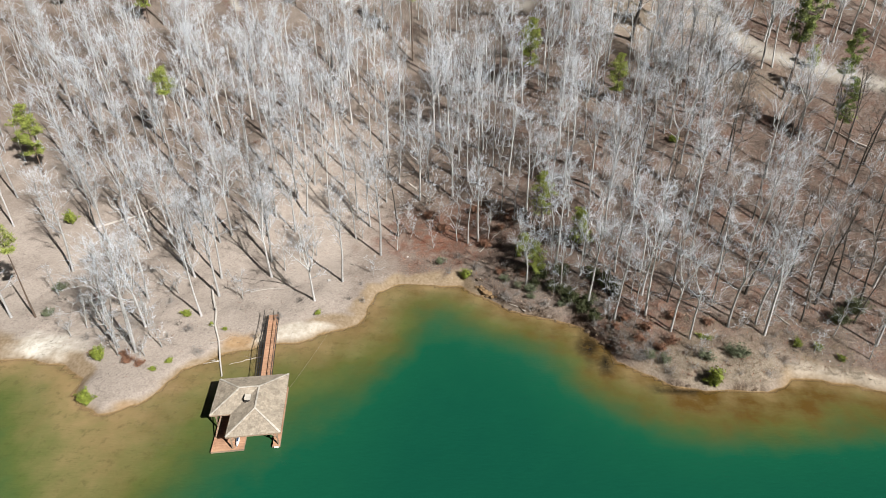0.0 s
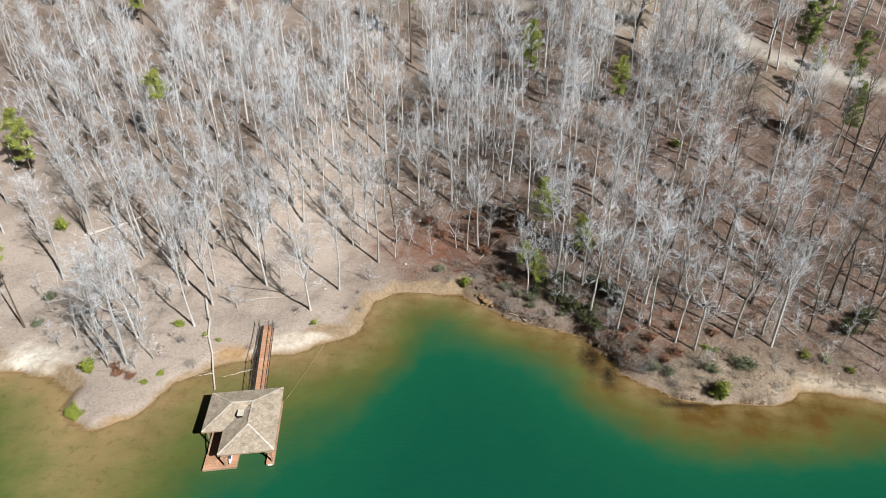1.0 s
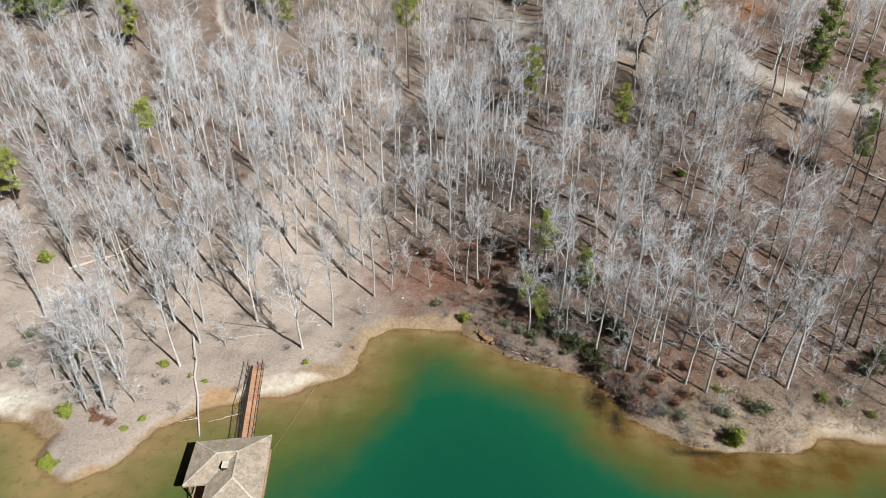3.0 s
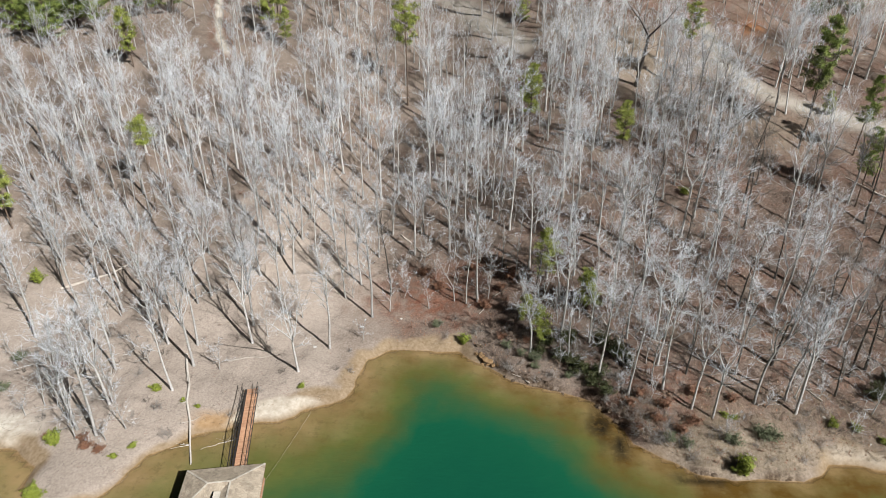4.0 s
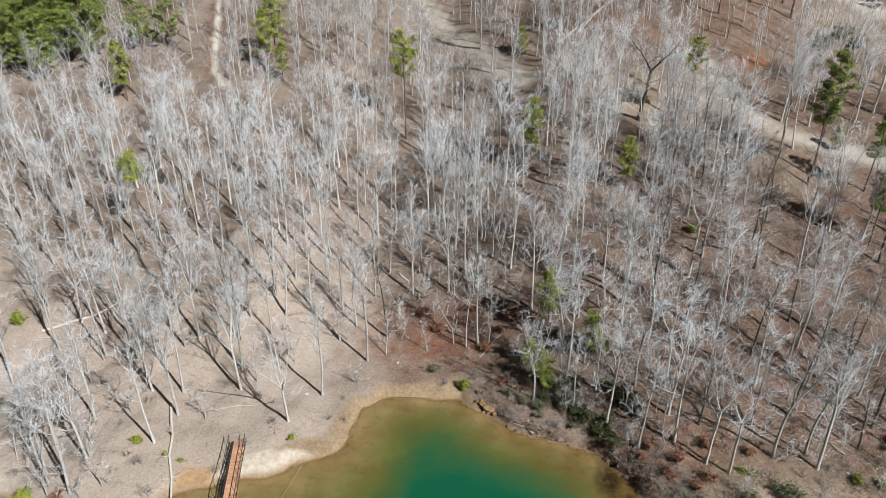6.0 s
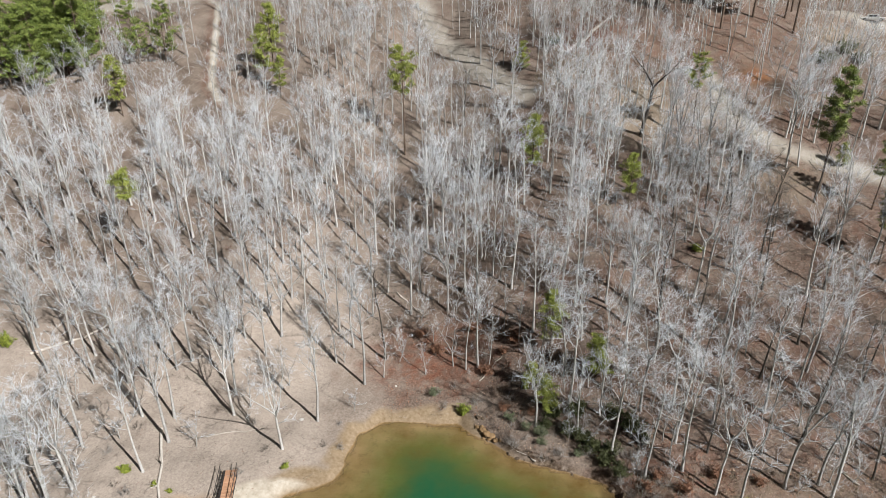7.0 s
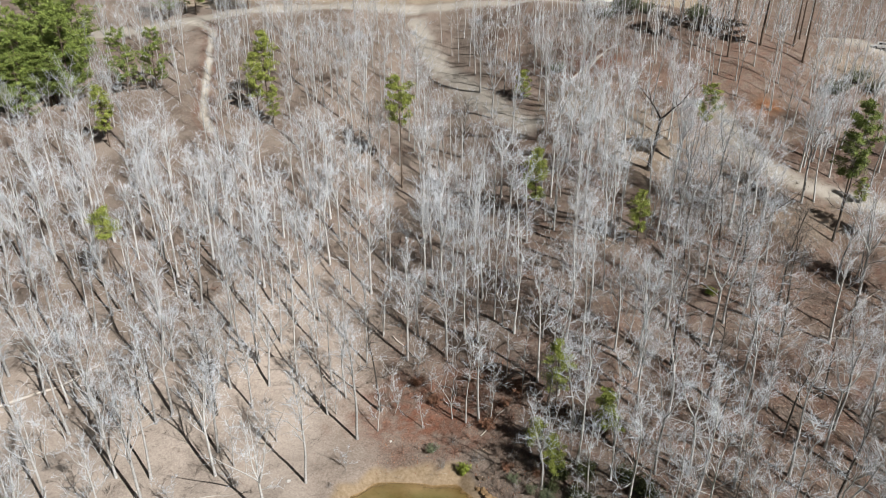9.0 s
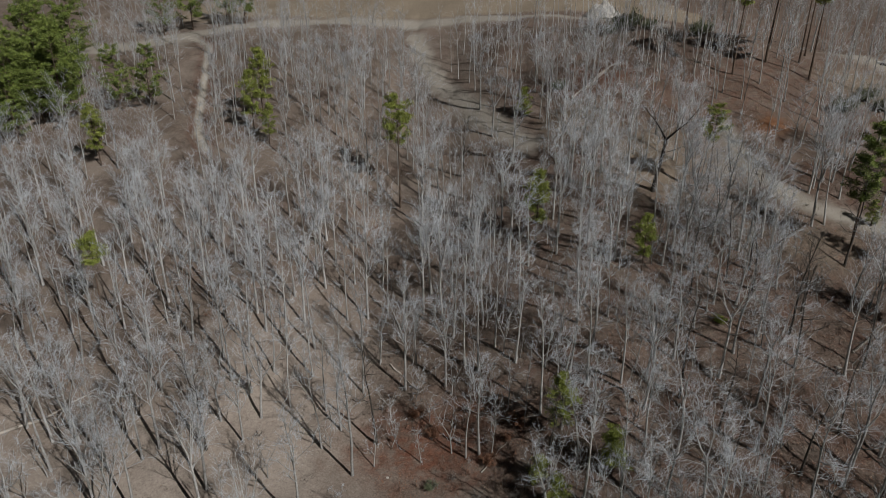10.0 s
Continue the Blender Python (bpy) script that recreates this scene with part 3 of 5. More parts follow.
def build_ground():
    xs = spaced(-62, 60, 0.4, 1900, 1.1)
    south = 46 - np.cumsum(0.7 * np.minimum(1.12 ** np.maximum(np.arange(90) - 28, 0), 200.0))
    north = np.cumsum(np.concatenate([np.full(118, 1.0), 1.22 ** np.arange(1, 28)])) + 82
    ys = np.concatenate([south[south > -1900][::-1], np.arange(46, 82.01, 0.32), north[north < 2100]])
    gx, gy = np.meshgrid(xs, ys)
    gz = land(gx, gy)
    n, m = len(xs), len(ys)
    me = bpy.data.meshes.new("ground")
    v = np.stack([gx, gy, gz], -1).reshape(-1, 3)
    i = np.arange(n * m).reshape(m, n)
    f = np.stack([i[:-1, :-1], i[:-1, 1:], i[1:, 1:], i[1:, :-1]], -1).reshape(-1, 4)
    me.vertices.add(len(v))
    me.vertices.foreach_set("co", v.ravel())
    me.loops.add(f.size)
    me.loops.foreach_set("vertex_index", f.ravel())
    me.polygons.add(len(f))
    me.polygons.foreach_set("loop_start", np.arange(0, f.size, 4))
    me.polygons.foreach_set("use_smooth", np.ones(len(f), bool))
    me.update(calc_edges=True)
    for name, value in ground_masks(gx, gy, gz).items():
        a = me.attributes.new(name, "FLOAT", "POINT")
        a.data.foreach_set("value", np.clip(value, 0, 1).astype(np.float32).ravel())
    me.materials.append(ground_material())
    return tagged(new("ground", me), "leaf-littered wooded hillside with sandy lake bank and bed", "ground", kind="structure")


build_ground()


def build_water():
    """The lake as one level sheet that knows how deep it is."""
    xs, ys = spaced(-62, 60, 0.75, 1500, 1.16), spaced(28, 80, 0.75, 900, 1.16)
    ys = ys[ys < 115]
    gx, gy = np.meshgrid(xs, ys)
    n, m = len(xs), len(ys)
    i = np.arange(n * m).reshape(m, n)
    f = np.stack([i[:-1, :-1], i[:-1, 1:], i[1:, 1:], i[1:, :-1]], -1).reshape(-1, 4)
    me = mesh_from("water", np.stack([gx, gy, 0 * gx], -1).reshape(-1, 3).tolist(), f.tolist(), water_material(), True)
    masks = ground_masks(gx, gy, None)
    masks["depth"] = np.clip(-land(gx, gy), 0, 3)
    for name in ("depth", "murk", "bank_shade"):
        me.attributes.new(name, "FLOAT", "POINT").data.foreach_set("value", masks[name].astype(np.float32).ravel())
    return tagged(new("water", me), "calm green lake water, ochre over the sand shallows", "lake", kind="structure")


build_water()


# ---- woods ----
def tree_model(name, meshes, label, category, group):
    """A tree of two parts at the origin, from which the others are copied."""
    wood, fine = meshes
    ob = thing(name, None, label, category, group)
    part_of("trunk", wood, ob)
    part_of("crown", fine, ob)
    return ob


def another(ob, m):
    """A copy of a thing at exactly the pose and size of m."""
    made = copy_thing(ob, m)
    made.matrix_basis = m
    return made


def stand(x, y, turn=0.0, size=1.0, tilt=0.0, tilt_to=0.0, sink=0.0):
    return pose(x, y, ground_z(x, y) - sink, 0, 0, tilt_to) @ pose(0, 0, 0, tilt, 0, turn - tilt_to) @ Matrix.Diagonal((size, size, size, 1))


BARE_FORMS = (  # height, leaders, clear, spread, limbs, boughs, twigs, crook, thickness, what it looks like
    (16, 3, 0.40, 0.95, 5, 5, 7, 0.20, 0.0125, "pale-barked leafless tree with a fan of rising limbs"),
    (17, 2, 0.45, 0.85, 7, 5, 7, 0.20, 0.0115, "forked pale grey leafless tree on leaf litter"),
    (16, 4, 0.32, 1.05, 4, 5, 7, 0.24, 0.0130, "wide-crowned leafless grey tree on the slope"),
    (15, 1, 0.45, 0.7, 12, 4, 7, 0.18, 0.0110, "slim straight leafless tree with high branches"),
    (13, 1, 0.52, 0.55, 9, 4, 5, 0.16, 0.0085, "thin leafless pole of a tree with a small crown"),
    (15, 2, 0.42, 1.0, 6, 5, 6, 0.36, 0.0110, "crooked leafless tree with whitish twisted limbs"),
    (14, 1, 0.38, 1.0, 12, 5, 6, 0.40, 0.0110, "leafless grey tree with crooked spreading branches"))
BARE, models = [], []
for i, (h, leaders, clear, spread, limbs, boughs, twigs, crook, thick, label) in enumerate(BARE_FORMS):
    wood, fine = bare_tree(11 + i, h, leaders, clear, spread, limbs, boughs, twigs, crook, thick)
    BARE.append((h, wood, fine))
    models.append(tree_model("bare_tree", (wood.mesh("trunk", bark_grey), fine.mesh("crown", twig_grey)), label, "tree", "bare trees on the slope"))
models.append(tree_model("bare_tree", (BARE[6][1].mesh("trunk", bark_dark), BARE[6][2].mesh("crown", twig_dark)), "dark-barked leafless tree with crooked limbs", "tree", "bare trees on the slope"))
BARE.append(BARE[6])

# trees that stand out, by where they stand
BANK_TREES = [(-56.3, 81.7), (-49.5, 81.3), (-45.1, 70.1), (-44.5, 80.5), (-44.4, 59.9), (-42.5, 63.7), (-42.4, 81.5), (-41.7, 59.1), (-43.0, 60.8), (-45.9, 61.6), (-40.3, 75.3), (-38.9, 83.0),
              (-36.3, 75.5), (-36.0, 66.6), (-35.4, 71.7), (-29.6, 79.5), (-28.9, 76.4), (-21.0, 70.7), (-17.9, 75.9), (-13.0, 83.4), (14.2, 77.3), (18.1, 70.3), (22.5, 75.2), (25.5, 81.5),
              (25.6, 71.1), (26.0, 74.8), (28.0, 64.6), (30.1, 63.4), (35.6, 65.3), (36.5, 73.8), (39.2, 65.5), (39.2, 70.0), (39.9, 64.0), (41.8, 76.9), (42.9, 74.0), (43.9, 79.3),
              (46.6, 73.4), (47.7, 80.6), (48.5, 69.2), (48.9, 73.1), (49.7, 77.4), (50.9, 70.1), (-62.6, 65.6), (53.6, 62.8), (-59.3, 75.7)]
SLOPE_TREES = [(-78.1, 107.3), (-77.3, 113.2), (-73.8, 104.0), (-73.7, 113.1), (-70.9, 98.5), (-64.9, 107.4), (-56.5, 92.7), (-56.3, 99.7), (-54.7, 102.9), (-51.8, 98.5), (-49.3, 101.1),
               (-44.6, 98.6), (-44.5, 91.6), (-43.0, 113.9), (-37.5, 106.4), (-37.3, 84.4), (-33.7, 112.5), (-32.1, 101.3), (-28.7, 102.4), (-28.2, 92.8), (-27.2, 124.4), (-26.1, 96.5),
               (-26.0, 109.3), (-25.4, 101.2), (-23.5, 114.8), (-20.7, 116.6), (-17.6, 87.1), (-17.3, 106.7), (-15.5, 89.7), (-15.2, 116.5), (-14.2, 107.4), (-13.4, 95.7), (-12.9, 118.4),
               (-11.2, 108.5), (-1.7, 95.9), (1.0, 97.6), (1.1, 85.3), (2.8, 85.5), (2.9, 96.4), (5.2, 98.8), (-51.4, 85.0), (-22.7, 91.8)]
EAST_TREES = [(7.2, 121.0), (8.9, 102.8), (10.7, 110.2), (14.8, 93.0), (15.0, 110.7), (16.6, 90.5), (17.9, 102.5), (17.9, 94.8), (19.7, 110.9), (22.0, 106.6), (22.9, 86.6), (23.9, 90.1),
              (32.8, 89.8), (33.5, 104.9), (34.8, 99.1), (35.2, 92.2), (37.7, 98.8), (38.8, 94.0), (41.0, 103.5), (41.8, 89.8), (47.5, 89.0), (50.2, 89.9), (52.5, 98.0), (53.5, 112.2),
              (55.0, 96.6), (55.2, 105.2), (58.6, 94.4), (59.6, 91.1), (39.2, 110.7), (29.9, 112.5), (26.4, 114.4), (34.8, 111.9), (23.0, 107.6)]
UPPER_TREES = [(-77.2, 123.9), (-68.0, 124.2), (-65.2, 134.0), (-53.9, 127.5), (-44.4, 128.0), (-39.3, 127.0), (-37.0, 153.6), (-36.7, 127.2), (-31.9, 153.3), (-30.1, 124.3), (-28.1, 152.6),
               (-24.3, 151.6), (-21.3, 156.8), (-9.8, 156.8), (-3.8, 130.9), (4.0, 152.3), (6.2, 143.2), (9.7, 133.8), (15.3, 151.8), (17.5, 129.1), (24.5, 146.9), (26.6, 151.3)]
RIDGE_TREES = [(35.0, 133.0), (38.4, 132.1), (43.6, 146.8), (46.5, 138.9), (48.3, 141.6), (49.8, 143.1), (52.5, 140.7), (55.4, 125.5), (55.6, 112.6), (57.1, 120.0), (57.2, 144.5), (58.8, 129.3),
               (59.0, 121.3), (60.4, 140.3), (60.8, 121.4), (61.5, 145.5), (64.5, 123.6), (64.8, 126.2), (65.8, 115.7), (56.0, 119.0), (58.1, 122.6)]
KEY_SPOTS = BANK_TREES + SLOPE_TREES + EAST_TREES + UPPER_TREES + RIDGE_TREES


def scatter(rng, n, x0, x1, y0, y1, gap, ok, taken):
    """Spots at random, no closer to one another than gap."""
    spots, tries = [], 0
    while len(spots) < n and tries < n * 60:
        tries += 1
        x, y = rng.uniform(x0, x1), rng.uniform(y0, y1)
        if not ok(x, y) or any((x - a) ** 2 + (y - b) ** 2 < gap * gap for a, b in taken):
            continue
        spots.append((x, y))
        taken.append((x, y))
    return spots


rng = random.Random(4)
first = dict.fromkeys(range(8), True)


def put_tree(kind, x, y, size, tilt=0.0, to=0.0):
    m = stand(x, y, rng.uniform(0, 360), size, tilt, to)
    if first[kind]:
        first[kind] = False
        models[kind].matrix_basis = m
        return models[kind]
    return another(models[kind], m)


GX, GY = np.meshgrid(np.arange(-141, 202, 0.5), np.arange(50, 262, 0.5))
DRY = inland(GX, GY)
OPEN = (DRY > 2.5) & (along(TRACK, GX, GY) > 3.5) & (along(TRACK, GX + 3, GY + 7) > 3) & (along(RIDGE_ROAD, GX, GY) > 4) & (along(CAR_ROAD, GX, GY) > 4.5)
for way, narrow in ((GULLY, 1.0), (PATH_LEFT, 0.55)):
    for s, r in ((0, 3.2), (5, 3.0), (10, 2.6), (15, 2.4), (20, 2.2)):
        OPEN &= along(way, GX * (1 + s / 400), GY + s) > r * narrow
for s in (3, 6, 9, 12):
    OPEN &= along(TRACK, GX + 0.54 * s, GY + 0.84 * s) > 2.0


def cell(x, y):
    return min(max(int((y - 50) * 2 + 0.5), 0), GX.shape[0] - 1), min(max(int((x + 141) * 2 + 0.5), 0), GX.shape[1] - 1)


def clear_of_ways(x, y):
    return OPEN[cell(x, y)]


# the pines and the dark leaning tree stand free
SLOPE_PINES = [(-11.2, 131.5, 21.0, 0), (12.0, 113.7, 12.5, 1), (26.5, 105.2, 9.5, 1), (39.8, 119.0, 14, 0), (56.6, 107.0, 20, 2), (-41.5, 150.0, 15, 1), (-42.0, 145.0, 13, 1), (-38.0, 141.5, 9, 1),
         (-73.5, 154, 14, 4), (-67.3, 154.4, 13.5, 4), (-68.6, 134.5, 12.5, 1), (-51.0, 99.3, 16.5, 5), (11.2, 76.8, 5.8, 3), (12.5, 84.5, 10.5, 1)]
SHORE_PINES = [(17.7, 80.0, 7, 3), (12.7, 146.1, 6, 3), (62.8, 112.9, 4.2, 3), (-59.1, 65.6, 14.5, 5), (63.2, 103.6, 13, 2), (59.6, 94.0, 12.5, 2), (-73.5, 95, 13, 1), (9.5, 80.5, 4.6, 3),
         (61.1, 151.8, 23, 0), (68.6, 153.4, 22, 0), (67.6, 146.8, 24, 0), (53.3, 148.0, 22, 0), (47, 160, 22, 0), (72, 158, 21, 0)]
PINES = SLOPE_PINES + SHORE_PINES
taken = list(KEY_SPOTS)
for x, y in [(p[0], p[1]) for p in PINES if p[1] > 86] + [(31.7, 120.6), (40.5, 100.6)]:
    away = Vector((x, y - 20)).normalized()
    taken += [(x - away.x * s, y - away.y * s) for s in ((0, 4, 8, 12) if y < 128 else (0, 4, 8, 12, 16, 20))]
for spots, kinds, lo, hi in ((BANK_TREES, (0, 1, 2, 3, 3, 1), 13.5, 16.5), (SLOPE_TREES, (0, 0, 1, 2, 3, 3, 4), 13, 16.5), (EAST_TREES, (1, 3, 5, 5, 6, 2), 13, 16.5),
                             (UPPER_TREES, (0, 1, 2, 3), 12, 15.5), (RIDGE_TREES, (3, 4, 4), 12, 16)):
    for x, y in spots:
        kind = rng.choice((5, 5, 6, 1, 3)) if spots is BANK_TREES and x > 6 else rng.choice(kinds)
        if x > 36 and y < 108 and rng.random() < 0.4:
            kind = 7
        put_tree(kind, x, y, rng.uniform(lo, hi) / BARE[kind][0], abs(rng.gauss(0, 2)), rng.uniform(0, 360))
near = scatter(rng, 112, -78, 4, 84, 128, 3.3, lambda x, y: clear_of_ways(x, y) and not (-9 < x < 9 and 82 < y < 93) and (x > -8 or DRY[cell(x, y)] > (16 if x < -12 else 10)), taken)
near += scatter(rng, 122, 4, 92, 66, 128, 3.2, lambda x, y: clear_of_ways(x, y) and (y > 104 or rng.random() < 0.6) and (x < 40 or rng.random() < 0.35) and not (x < 9 and y < 93), taken)
for x, y in ((37.5, 108.8), (42.0, 107.5), (44.8, 109.2), (33.0, 107.2)):
    put_tree(2, x, y, rng.uniform(12, 14) / 16, abs(rng.gauss(0, 2)), rng.uniform(0, 360))
near.sort(key=lambda p: p[1])
for x, y in near[:124]:
    kind = 7 if rng.random() < np.interp(x, (15, 40), (0.05, 0.5)) else rng.choice((0, 1, 2, 3, 3, 4) if x < 6 else (1, 3, 4, 5, 6, 6))
    put_tree(kind, x, y, rng.uniform(10, 16) / BARE[kind][0], abs(rng.gauss(0, 2.5)), rng.uniform(0, 360))


THIN = [(h, *bare_tree(41 + i, h, 1 + i, 0.42, 0.85, 9 - 2 * i, 3, 3, thick=0.0078)) for i, h in enumerate((15, 16, 14))]
POLES = [(h, *bare_tree(61 + i, h, 1, 0.5, 0.5, 8, 3, 3, thick=0.0068)) for i, h in enumerate((15, 17, 13))]
SPARSE = [(h, *bare_tree(51 + i, h, 1, 0.42, 0.8, 9, 3, 3, thick=0.007)) for i, h in enumerate((15, 16, 14))]


def far_wood(name, spots, label, kinds, lo=0.75, hi=1.1):
    """Many trees too far off to count, as one mesh."""
    vs, fs, mats, base = [], [], [], 0
    for x, y in spots:
        h, wood, fine = kinds[rng.randrange(3)]
        m = np.array(stand(x, y, rng.uniform(0, 360), rng.uniform(lo, hi), abs(rng.gauss(0, 2)), rng.uniform(0, 360)))
        for t, slot in ((wood, 0), (fine, 1)):
            v = np.array(t.v)
            vs.append(v @ m[:3, :3].T + m[:3, 3])
            fs += [tuple(q + base for q in f) for f in t.f]
            mats += [slot] * len(t.f)
            base += len(v)
    me = mesh_from(name, np.concatenate(vs), fs, bark_grey, True)
    me.materials.append(twig_grey)
    me.polygons.foreach_set("material_index", np.array(mats, np.int32))
    tagged(new(name, me), label, "woods", kind="stuff")


hollow = lambda x, y: math.hypot((x - 27) / 12, (y - 152) / 9) > 1
side = scatter(rng, 60, -112, -74, 84, 134, 4.0, clear_of_ways, taken)
west = side + scatter(rng, 120, -76, -4, 126, 178, 3.3, clear_of_ways, taken)
west += scatter(rng, 14, -86, -58, 158, 184, 4.0, clear_of_ways, taken)
far_wood("slope_woods", near[124:], "pale leafless woods between the larger trees of the slope", [BARE[k] for k in (0, 3, 1)], 0.68, 1.0)
west += scatter(rng, 42, -6, 32, 108, 152, 2.7, clear_of_ways, taken)
far_wood("far_woods", west, "pale leafless woods on the upper slope below the ridge road", THIN)
east = scatter(rng, 130, -10, 112, 126, 178, 3.6, lambda x, y: clear_of_ways(x, y) and hollow(x, y) and not (x > 74 and y > 146), taken)
east += scatter(rng, 45, 36, 76, 128, 162, 2.8, lambda x, y: clear_of_ways(x, y) and math.hypot((x - 55) / 7, (y - 131) / 7) > 1, taken)
far_wood("slender_woods", east, "slender pole-like leafless trees on the open upper slope", POLES)
skyline = scatter(rng, 95, 48, 200, 182, 260, 4.4, clear_of_ways, taken) + scatter(rng, 46, 66, 150, 158, 196, 3.6, clear_of_ways, taken) + scatter(rng, 36, -140, -45, 190, 230, 5, clear_of_ways, taken)
far_wood("distant_woods", skyline, "grey leafless woods beyond the ridge road", SPARSE)


# ---- pines ----
GROVE = [(-99.7, 158.8), (-95.6, 160.7), (-89, 158.3), (-92, 147), (-89, 150), (-83, 148.7), (-95, 152), (-98, 145), (-90, 143), (-102, 152), (-86, 154), (-90, 165), (-98, 168), (-97.6, 148.8), (-93.3, 149.8), (-88.4, 151), (-86.3, 155.5), (-101, 172), (-95, 175), (-106, 166), (-108, 158), (-104, 176), (-72, 192), (-64, 196), (-79, 190), (-58, 193)]
PINE_KINDS = []
for i, (h, low, width, rings, mat, label) in enumerate(((22, 0.58, 0.165, 9, needle_pale, "tall pine with yellow-green needles high on a bare trunk"),
                                                        (14, 0.3, 0.18, 11, needle_pale, "slim yellow-green pine among leafless trees"),
                                                        (20, 0.42, 0.145, 15, needle, "tall dark green pine with a bare lower trunk"),
                                                        (7, 0.10, 0.28, 9, needle_pale, "young bright green pine near the bank"),
                                                        (18, 0.16, 0.34, 11, needle, "dense green pine in a grove beside the ridge"),
                                                        (16, 0.74, 0.115, 6, needle_pale, "slender pine with a small round green top"))):
    w, f = pine_tree(60 + i, h, low, width, rings, (1.25, 1.2, 1.15, 1.0, 1.6, 1.1)[i])
    ob = thing("pine_tree", None, label, "pine tree", "pines on the slope")
    part_of("trunk", w.mesh("trunk", bark_pine), ob)
    part_of("crown", f.mesh("crown", mat), ob)
    PINE_KINDS.append([h, ob, True])


def put_pine(x, y, h, kind):
    row = PINE_KINDS[kind]
    m = stand(x, y, rng.uniform(0, 360), h / row[0], abs(rng.gauss(0, 0.7)), rng.uniform(0, 360))
    if row[2]:
        row[1].matrix_basis, row[2] = m, False
    else:
        another(row[1], m)


for x, y, h, kind in PINES:
    put_pine(x, y, h, kind)
for x, y in GROVE:
    put_pine(x, y, rng.uniform(15, 20), 4)

# the dark-barked leaning tree, and the dark forked one lower down
for seed, x, y, h, tilt, to in ((91, 31.7, 120.6, 15.4, 9, 90), (92, 40.5, 100.6, 13.5, 4, 270), (93, -31.5, 84.5, 13, 3, 80), (94, 0.5, 135.8, 12.5, 2, 0)):
    w, f = bare_tree(seed, h, 2, 0.5 if seed == 91 else 0.34, 1.3, 5, 5, 4, 0.34, 0.024 if seed == 91 else 0.014)
    ob = thing("bare_tree", stand(x, y, 20, 1.0, tilt, to), "leaning dark-barked leafless tree with a forked trunk", "tree", "bare trees on the slope")
    part_of("trunk", w.mesh("trunk", bark_dark), ob)
    part_of("crown", f.mesh("crown", twig_grey if seed == 91 else twig_dark), ob)

# ---- undergrowth ----
UNDER = []
for i in range(4):
    w, f = bare_tree(30 + i, (7.5, 6, 8.5, 5)[i], (1, 3, 2, 4)[i], 0.16, 1.5, (10, 4, 5, 3)[i], 4, 3, 0.42, 0.0105, 0.12)
    ob = thing("understory_tree", None, ("low sprawling leafless tree with whitish branches", "small leafless tree with wide grey branches",
                                         "slender leafless understory tree with pale bark", "low leafless thicket tree near the ground")[i], "tree", "small bare trees under the tall ones")
    part_of("trunk", w.mesh("trunk", bark_grey), ob)
    part_of("crown", f.mesh("crown", twig_grey), ob)
    UNDER.append([ob, True])


def put_first_or_copy(row, m):
    if row[1]:
        row[0].matrix_basis, row[1] = m, False
        return row[0]
    return another(row[0], m)


low_taken = []
for x, y in (scatter(rng, 22, 10, 26, 66, 82, 1.8, clear_of_ways, low_taken) + scatter(rng, 46, 6, 62, 60, 100, 3.0, clear_of_ways, low_taken) + scatter(rng, 26, 8, 46, 108, 136, 3.0, clear_of_ways, low_taken) + scatter(rng, 46, -12, 14, 84, 118, 2.6, clear_of_ways, low_taken) + scatter(rng, 18, 10, 40, 84, 108, 2.6, clear_of_ways, low_taken)
             + scatter(rng, 40, -70, -12, 70, 120, 3.5, clear_of_ways, low_taken) + scatter(rng, 9, -54, -38, 58, 68, 2.2, clear_of_ways, low_taken) + [(40.6, 65.9), (42.0, 67.0), (43.4, 66.3), (41.2, 67.8)] + scatter(rng, 22, 33, 49, 104, 115, 1.7, lambda x, y: y < 121 - 0.2 * x, low_taken)):
    put_first_or_copy(UNDER[rng.randrange(4)], stand(x, y, rng.uniform(0, 360), rng.uniform(0.7, 1.2), abs(rng.gauss(0, 5)), rng.uniform(0, 360)))

SHRUBS = {}
for key, mesh, mat, label in (("grey", twig_bush(5, 1.3, 1.5, 20, 6), twig_brush, "leafless grey-brown shrub on the bank"), ("dark", twig_bush(6, 1.0, 0.9, 16, 6), twig_dark, "low dark leafless shrub on leaf litter"),
                              ("brown", twig_bush(8, 1.3, 1.6, 21, 7), twig_brown, "tangled brown leafless shrub among dry leaves"), ("red", twig_bush(7, 1.2, 1.0, 16, 6), twig_red, "low reddish brown shrub with dry twigs")):
    ob = tagged(new("bare_shrub", mesh.mesh("bare_shrub", mat)), label, "shrub", "leafless shrubs")
    SHRUBS[key] = [ob, True]
CLOSE_SHRUBS = [("grey", 12, 18, 42, 57, 64, 1.3), ("brown", 22, -15, 4, 91, 114, 1.6), ("brown", 34, 3, 26, 60, 84, 0.9), ("grey", 22, 5, 40, 56, 80, 0.95), ("brown", 10, -6, 16, 76, 96, 1.2),
                ("brown", 16, 20, 42, 60, 70, 1.4), ("grey", 9, 17, 22, 61, 71, 1.0), ("dark", 12, 17, 23, 60, 70, 1.0)]
